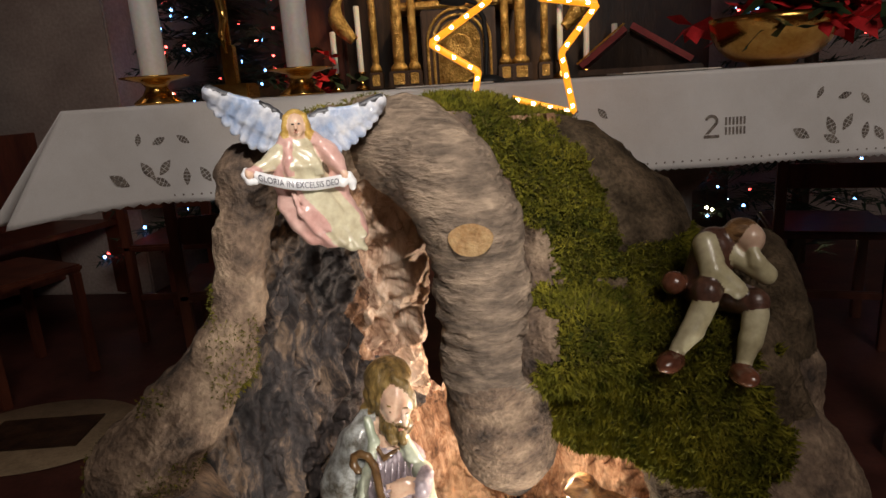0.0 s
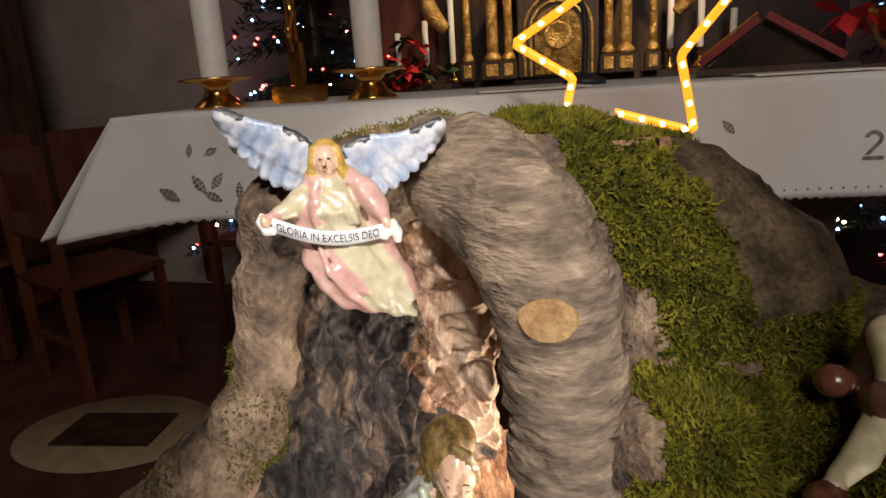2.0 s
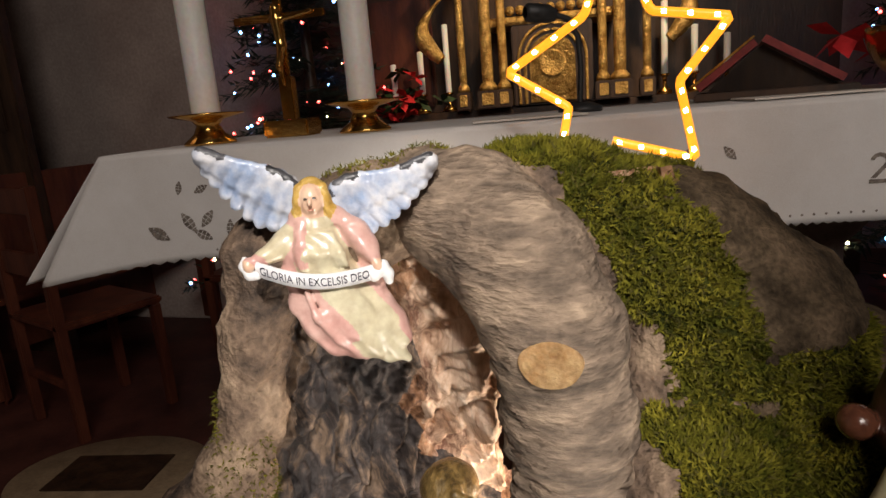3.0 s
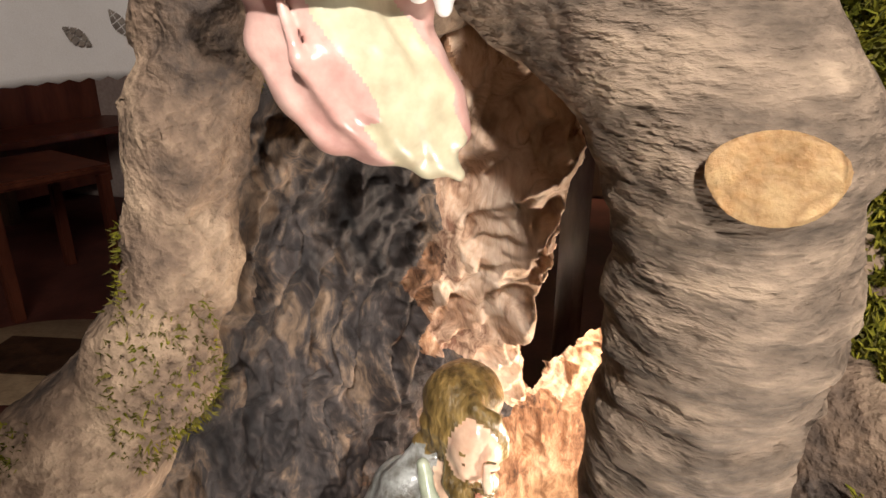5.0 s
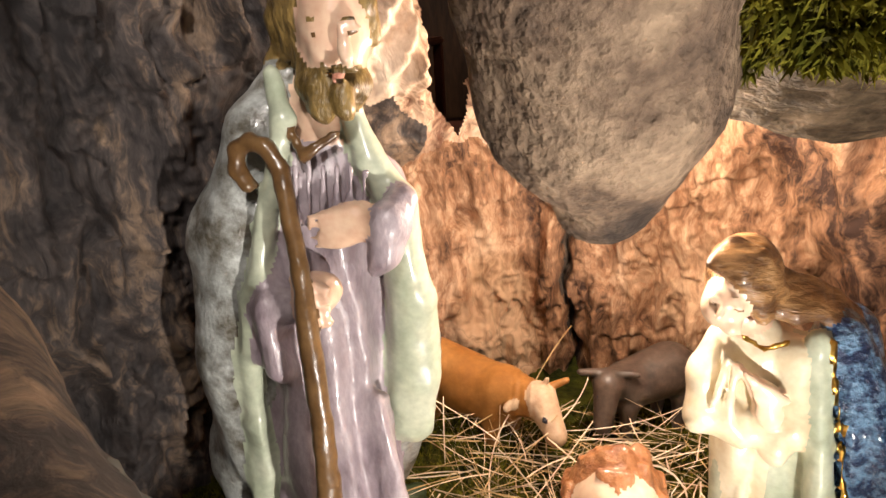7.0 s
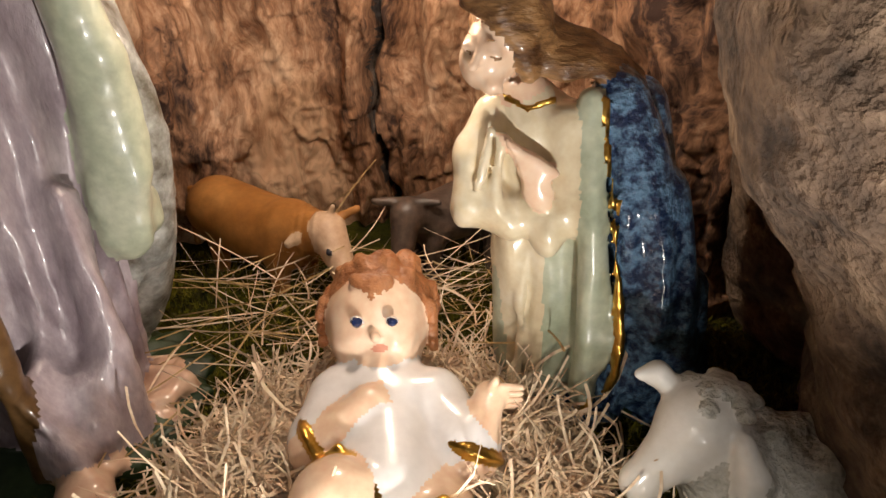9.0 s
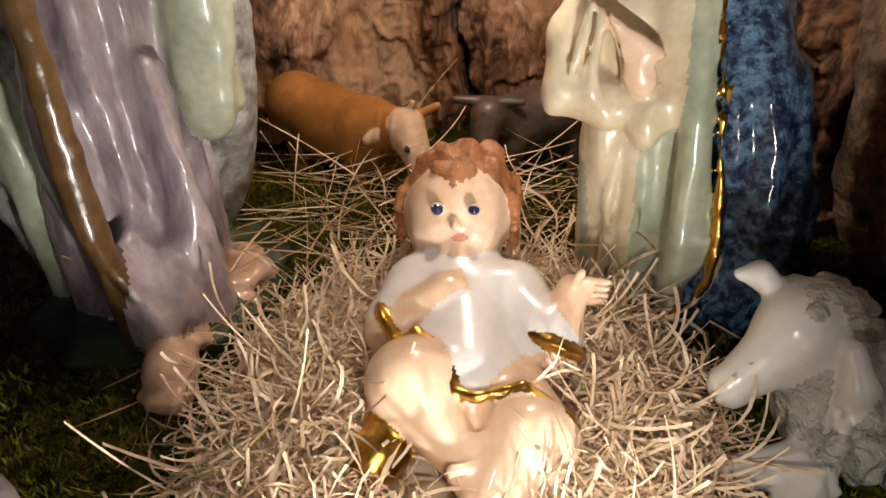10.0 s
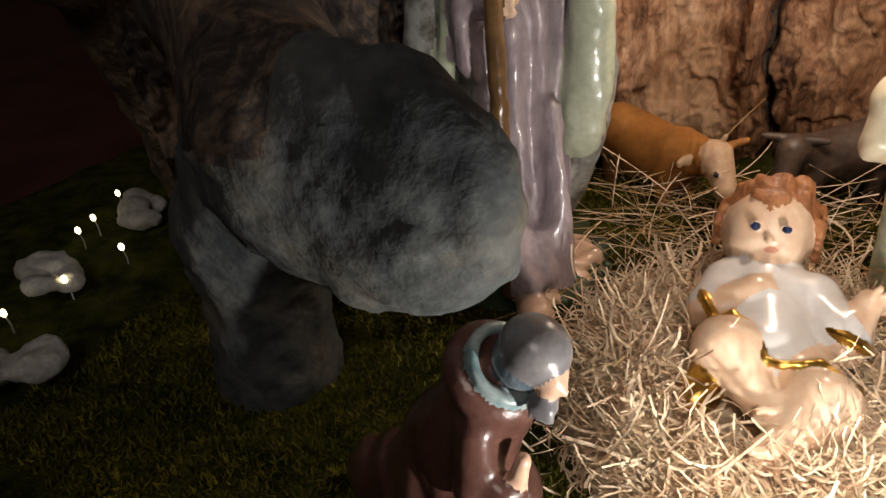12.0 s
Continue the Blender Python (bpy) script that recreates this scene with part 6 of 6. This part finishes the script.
def monk():
    c = Clay(0.008)
    c.egg((0.020, 0.893, 0.231), (0.0215, 0.0200, 0.0190), 0, (0, 25, 0), 0.003)
    c.egg((0.012, 0.892, 0.220), (0.0185, 0.0192, 0.0140), 5, (0, 30, 0), 0.004)
    c.egg((0.0330, 0.886, 0.217), (0.0085, 0.0100, 0.0120), 1, (0, 20, 0), 0.003)
    c.bar((0.0390, 0.884, 0.2195), (0.0415, 0.883, 0.2150), 0.0020, 0.0026, 1, 0.002)
    c.egg((0.0300, 0.880, 0.204), (0.0090, 0.0085, 0.0085), 0, (0, 20, 0), 0.003)
    for k in range(4):
        c.bar((0.024 + 0.004 * k, 0.875, 0.206), (0.025 + 0.004 * k, 0.874, 0.197), 0.0024, 0.0018, 0, 0.001)
    ring(c, (0.001, 0.893, 0.213), (0.62, -0.12, 0.75), 0.0225, 0.0034, 2, 40)
    ring(c, (-0.008, 0.893, 0.203), (0.60, -0.12, 0.78), 0.0225, 0.010, 3, 30)
    c.chain(((-0.010, 0.894, 0.185, 0.030), (-0.035, 0.892, 0.135, 0.038), (-0.055, 0.890, 0.085, 0.044)), 3)
    c.chain(((-0.055, 0.890, 0.085, 0.044), (-0.115, 0.885, 0.065, 0.026)), 3)
    c.bar((-0.010, 0.892, 0.090), (0.0, 0.885, 0.062), 0.03, 0.025, 3)
    c.chain(((-0.008, 0.866, 0.178, 0.013), (-0.006, 0.858, 0.140, 0.014), (0.014, 0.862, 0.140, 0.011)), 3, 0.006)
    c.bar((0.016, 0.864, 0.140), (0.022, 0.868, 0.166), 0.007, 0.005, 1, 0.003)
    c.bar((0.010, 0.862, 0.140), (0.006, 0.870, 0.100), 0.003, 0.003, 4, 0.002)
    c.egg((0.016, 0.863, 0.134), (0.009, 0.006, 0.005), 5, (0, 0, 0), 0.002)
    o = c.mesh("kneeling_monk_statue", 0.0023, [SILVERHAIR, SKIN, TEAL, HABIT, GOLD, SLATE], lambda p: 0.0018 * np.clip((0.172 - p[:, 2]) / 0.05, 0, 1) * np.sin(260 * p[:, 0] + 120 * p[:, 1] + 2 * grain(p, 0.03, 3)))
    settle(o, (-0.04, 0.888, 0.052), "small glazed kneeling figure in a brown hooded habit", "statue")


def shepherd():
    c = Clay(0.007)
    c.egg((0.391, 1.078, 0.861), (0.017, 0.017, 0.019), 1, (0, 0, 0), 0.003)
    c.egg((0.383, 1.088, 0.868), (0.021, 0.020, 0.018), 0, (0, 0, 0), 0.004)
    c.bar((0.376, 1.088, 0.85), (0.366, 1.09, 0.842), 0.011, 0.013, 1)
    c.bar((0.352, 1.092, 0.848), (0.345, 1.096, 0.80), 0.026, 0.030, 2)
    c.chain(((0.338, 1.078, 0.856, 0.015), (0.344, 1.060, 0.825, 0.015), (0.370, 1.050, 0.806, 0.011)), 3, 0.004)
    c.chain(((0.372, 1.082, 0.842, 0.014), (0.408, 1.066, 0.818, 0.012), (0.395, 1.062, 0.836, 0.009), (0.391, 1.064, 0.848, 0.007)), 3, 0.004)
    c.bar((0.340, 1.096, 0.788), (0.334, 1.050, 0.802), 0.022, 0.019, 2)
    c.bar((0.362, 1.096, 0.784), (0.391, 1.050, 0.788), 0.023, 0.018, 2)
    c.egg((0.302, 1.085, 0.803), (0.016, 0.018, 0.016), 5, (0, 0, 0), 0.004)
    c.chain(((0.333, 1.046, 0.790, 0.015), (0.315, 1.034, 0.757, 0.014), (0.298, 1.030, 0.735, 0.010)), 4, 0.003)
    c.chain(((0.392, 1.044, 0.776, 0.015), (0.384, 1.034, 0.745, 0.014), (0.377, 1.030, 0.720, 0.010)), 4, 0.003)
    c.egg((0.287, 1.020, 0.722), (0.016, 0.024, 0.013), 5, (0, 0, -35), 0.004)
    c.egg((0.374, 1.018, 0.706), (0.015, 0.024, 0.013), 5, (0, 0, 15), 0.004)
    o = c.mesh("seated_shepherd_statue", 0.0022, [BROWNHAIR, SKIN, VEST, STOCKING, STOCKING, SHOE], lambda p: 0.0008 * grain(p, 0.012, 3))
    settle(o, (0.345, 1.07, 0.76), "small seated figure in brown vest and cream stockings", "statue")


ANGEL = pose(-0.141, 0.985, 0.96, 0, 0, 22.8)


def angel():
    c = Clay(0.006)
    # head, hair and neck
    c.egg((-0.002, -0.004, 0.0735), (0.0100, 0.0100, 0.0138), 1, (0, 0, 0), 0.001)
    c.egg((-0.002, 0.004, 0.0785), (0.0132, 0.0115, 0.0140), 0, (0, 0, 0), 0.002)
    for x, dx in ((-0.0115, -0.003), (0.0080, 0.004)):
        c.chain(((x, -0.002, 0.083, 0.0045), (x + dx * 0.4, -0.003, 0.073, 0.0050), (x + dx, 0.0, 0.060, 0.0042)), 0, 0.003)
    for x in (-0.0065, 0.0020):
        c.egg((x, -0.0148, 0.0760), (0.0016, 0.001, 0.0008), 5, (0, 0, 0), 0.0005)
    c.bar((-0.0025, -0.0150, 0.0755), (-0.0030, -0.0165, 0.0715), 0.0012, 0.0020, 1, 0.002)
    c.bar((-0.0055, -0.0148, 0.0665), (-0.0010, -0.0150, 0.0665), 0.0010, 0.0010, 6, 0.001)
    c.bar((-0.001, 0.000, 0.064), (-0.001, 0.002, 0.048), 0.0075, 0.0085, 1, 0.003)
    # gown: the body sways towards the trailing hem
    c.chain(((-0.002, 0.006, 0.046, 0.0175), (-0.001, 0.004, 0.024, 0.0225), (0.006, 0.004, -0.004, 0.0245), (0.015, 0.006, -0.032, 0.0260), (0.032, 0.008, -0.056, 0.0205), (0.053, 0.010, -0.0735, 0.0105), (0.0665, 0.012, -0.0835, 0.0035)), 2)
    c.chain(((0.030, 0.006, -0.020, 0.016), (0.044, 0.006, -0.042, 0.016), (0.056, 0.009, -0.062, 0.010)), 2)
    # mantle on both sides
    c.chain(((-0.0165, 0.003, 0.057, 0.0075), (-0.0235, 0.000, 0.036, 0.0085), (-0.0255, 0.000, 0.010, 0.0080), (-0.0215, 0.002, -0.016, 0.0095), (-0.0100, 0.002, -0.038, 0.0115), (0.0050, 0.004, -0.056, 0.0115), (0.0170, 0.007, -0.0665, 0.0065)), 3, 0.010)
    c.chain(((-0.0120, -0.006, 0.054, 0.0045), (-0.0150, -0.014, 0.036, 0.0050), (-0.0140, -0.016, 0.022, 0.0045)), 3, 0.004)
    c.chain(((0.0180, 0.003, 0.057, 0.0075), (0.0320, 0.002, 0.041, 0.0085), (0.0400, 0.002, 0.026, 0.0080), (0.0420, 0.006, 0.000, 0.0080), (0.0470, 0.006, -0.024, 0.0085), (0.0570, 0.008, -0.044, 0.0095), (0.0640, 0.010, -0.062, 0.0070)), 3, 0.010)
    # hollows in the fluttering edge
    c.egg((0.056, -0.004, -0.012), (0.006, 0.008, 0.006), 3, (0, 0, 0), 0.003, True)
    # folds over bodice and skirt
    for k in range(6):
        x = -0.012 + 0.006 * k
        c.chain(((x * 0.7, -0.011, 0.044, 0.0020), (x, -0.018, 0.028, 0.0030), (x * 1.2, -0.017, 0.018, 0.0020)), 2, 0.004)
    for k in range(6):
        a = k / 5
        c.chain(((-0.014 + 0.034 * a, -0.019 + 0.008 * a, 0.000, 0.0020), (-0.008 + 0.042 * a, -0.021 + 0.010 * a, -0.024, 0.0032), (0.008 + 0.040 * a, -0.014 + 0.008 * a, -0.048 + 0.004 * a, 0.0034), (0.030 + 0.034 * a, -0.003 + 0.004 * a, -0.071 + 0.006 * a, 0.0026)), 3 if k < 2 else 2, 0.005)
    # sleeves and palms
    c.chain(((-0.0240, 0.000, 0.044, 0.0100), (-0.0380, -0.004, 0.033, 0.0085), (-0.0500, -0.008, 0.0285, 0.0055)), 2, 0.005)
    c.chain(((-0.0480, -0.008, 0.0285, 0.0055), (-0.0590, -0.011, 0.0265, 0.0045)), 3, 0.003)
    c.chain(((0.0300, 0.000, 0.044, 0.0095), (0.0400, -0.004, 0.029, 0.0090), (0.0455, -0.008, 0.0200, 0.0060)), 3, 0.005)
    c.egg((-0.0600, -0.012, 0.0240), (0.0050, 0.0045, 0.0060), 1, (0, 20, 0), 0.002)
    c.egg((0.0480, -0.012, 0.0140), (0.0050, 0.0045, 0.0060), 1, (0, -10, 0), 0.002)
    # wings: long feathers from the leading to the trailing edge, a shorter row over them
    left = (((-0.015, 0.076), (-0.030, 0.046)), ((-0.022, 0.085), (-0.0415, 0.0485)), ((-0.031, 0.0915), (-0.0525, 0.0530)), ((-0.041, 0.0960), (-0.0620, 0.0605)),
            ((-0.052, 0.0995), (-0.0710, 0.0710)), ((-0.063, 0.1030), (-0.0790, 0.0820)), ((-0.074, 0.1075), (-0.0860, 0.0930)), ((-0.085, 0.1125), (-0.0920, 0.1020)), ((-0.093, 0.1165), (-0.0955, 0.1120)))
    right = (((0.013, 0.066), (0.032, 0.036)), ((0.019, 0.077), (0.0460, 0.0375)), ((0.028, 0.0815), (0.0570, 0.0430)), ((0.040, 0.0825), (0.0675, 0.0495)),
             ((0.052, 0.0820), (0.0775, 0.0575)), ((0.064, 0.0825), (0.0865, 0.0660)), ((0.077, 0.0855), (0.0945, 0.0745)), ((0.090, 0.0900), (0.1005, 0.0825)), ((0.103, 0.0945), (0.1050, 0.0890)))
    for rows in (left, right):
        for (x0, z0), (x1, z1) in rows:
            c.bar((x0, 0.030, z0), (x1, 0.033, z1), 0.0080, 0.0058, 4, 0.0030)
            c.bar((x0, 0.026, z0), (x0 + 0.5 * (x1 - x0), 0.028, z0 + 0.5 * (z1 - z0)), 0.0072, 0.0062, 4, 0.0040)
        rim = [(*p[0], 0) for p in rows]
        for i, (p, q) in enumerate(zip(rim, rim[1:])):
            c.bar((p[0], 0.0235, p[1] + 0.0052), (q[0], 0.0235, q[1] + 0.0052), 0.0036, 0.0034, 5 if i in (0, 1, 2, 6, 7) else 4, 0.002)
    o = c.mesh("flying_angel_statue", 0.0014, [BLOND, SKIN, CREAMGREEN, PINK, WING, WINGTIP, BLUSH],
               lambda p: 0.0004 * grain(p, 0.008, 3) + np.where((p[:, 2] < 0.05) & (p[:, 1] < 0.03), 0.0007 * np.sin(330 * (p[:, 0] + 0.62 * p[:, 2]) + 2.0 * grain(p, 0.02, 4)), 0),
               lambda p, k: np.where((k == 2) & (p[:, 2] < 0.018) & (grain(p * np.array((1.8, 1, 0.7)) + p[:, [2, 1, 0]] * np.array((1.2, 0, 0)), 0.030, 6) > 0.35), 3, k))
    o.matrix_world = ANGEL
    tagged(o, "painted angel figure with spread wings in pink gown", "statue")


ox()
donkey()
sheep()
monk()
shepherd()
angel()


# ---- the angel's scroll ----
def scroll():
    top = thing("scroll_banner", ANGEL, "white scroll with dark capital letters under the angel", "scroll")
    x0, x1 = -0.0545, 0.0435

    def mid(x):
        k = (x - x0) / (x1 - x0)
        return -0.013 - 0.017 * math.sin(math.pi * k), 0.0215 - 0.0140 * k - 0.0055 * math.sin(math.pi * k)
    verts, faces = [], []
    for x in np.linspace(x0, x1, 40):
        y, z = mid(x)
        verts += [(x, y, z - 0.0066), (x, y, z + 0.0066), (x, y + 0.0016, z + 0.0066), (x, y + 0.0016, z - 0.0066)]
    for i in range(39):
        for j in range(4):
            a, b = 4 * i + j, 4 * i + (j + 1) % 4
            faces.append((a, b, b + 4, a + 4))
    flat_mesh("ribbon", verts, faces, [SCROLL], None, top, "", False)
    c = Clay(0.003)
    c.chain(((0.0440, -0.012, 0.0040, 0.0055), (0.0520, -0.010, 0.0120, 0.0045), (0.0555, -0.008, 0.0040, 0.0050), (0.0560, -0.006, -0.0030, 0.0040)), 0)
    c.mesh("curled_end", 0.0014, [SCROLL], None, None, top)
    c = Clay(0.003)
    c.chain(((-0.0540, -0.012, 0.0150, 0.0040), (-0.0600, -0.010, 0.0155, 0.0042), (-0.0650, -0.008, 0.0230, 0.0034), (-0.0630, -0.008, 0.0290, 0.0026)), 0)
    c.mesh("curled_end", 0.0014, [SCROLL], None, None, top)
    cu = bpy.data.curves.new("lettering", "FONT")
    cu.body, cu.size, cu.extrude = "GLORIA IN EXCELSIS DEO", 0.0100, 0.0002
    tmp = new("lettering_curve", cu)
    bpy.context.view_layer.update()
    me = bpy.data.meshes.new_from_object(tmp)
    bpy.data.objects.remove(tmp)
    w = max(v.co.x for v in me.vertices)
    for v in me.vertices:
        x = -0.0505 + 0.0900 * v.co.x / w
        y, z = mid(x)
        v.co = (x, y - 0.0008 - v.co.z, z + v.co.y - 0.0036)
    me.materials.clear()
    me.materials.append(INK)
    o = new("lettering", me)
    o.parent = top


scroll()

# a varnished board behind the slit, white stones with small lamps beyond the root
post = thing("varnished_board", pose(-0.03, 1.55, 0), "dark varnished board standing behind the stump's slit", "board")
block("plank", (-0.045, 0.13, 0), (0.0, 0.15, 0.98), BOARD, post, 0.003)
rng = random.Random(12)
for x, y, r in ((-0.656, 0.937, 0.035), (-0.693, 1.096, 0.03), (-0.809, 1.287, 0.022), (-0.521, 0.812, 0.033)):
    c = Clay(0.014)
    for k in range(9):
        c.egg((x + rng.uniform(-r, r) * 1.1, y + rng.uniform(-r, r), 0.055 + r * 0.45 + rng.uniform(0, r * 0.6)), (r * 0.55, r * 0.45, r * 0.36), 0, (rng.uniform(-30, 30), 0, rng.uniform(0, 90)))
    o = c.mesh("white_stone", 0.004, [PEBBLE], lambda p: 0.004 * grain(p, 0.016, 3) + 0.002 * grain(p, 0.007, 4))
    settle(o, (x, y, 0.054), "pale rough stone lying on the moss", "stone")
    tagged(o, "", "", "stones beside the stump")
for x, y in ((-0.616, 0.93), (-0.775, 1.114), (-0.736, 1.047), (-0.721, 1.014), (-0.617, 1.01), (-0.814, 1.31), (-0.617, 0.857)):
    bm = bmesh.new()
    bmesh.ops.create_icosphere(bm, subdivisions=2, radius=0.0045, matrix=Matrix.Translation((0, 0, 0.030)) @ Matrix.Diagonal((0.8, 0.8, 1.2, 1)))
    lit = part("fairy_light", bm, WHITELED)
    lit.matrix_world = pose(x, y, 0.052)
    pipe("lamp_wire", [(0, 0, 0.0), (0.001, 0.001, 0.014), (0, 0, 0.026)], 0.0009, WIRE, lit)
    tagged(lit, "tiny warm fairy light among the stones", "light", "fairy lights beside the stump")
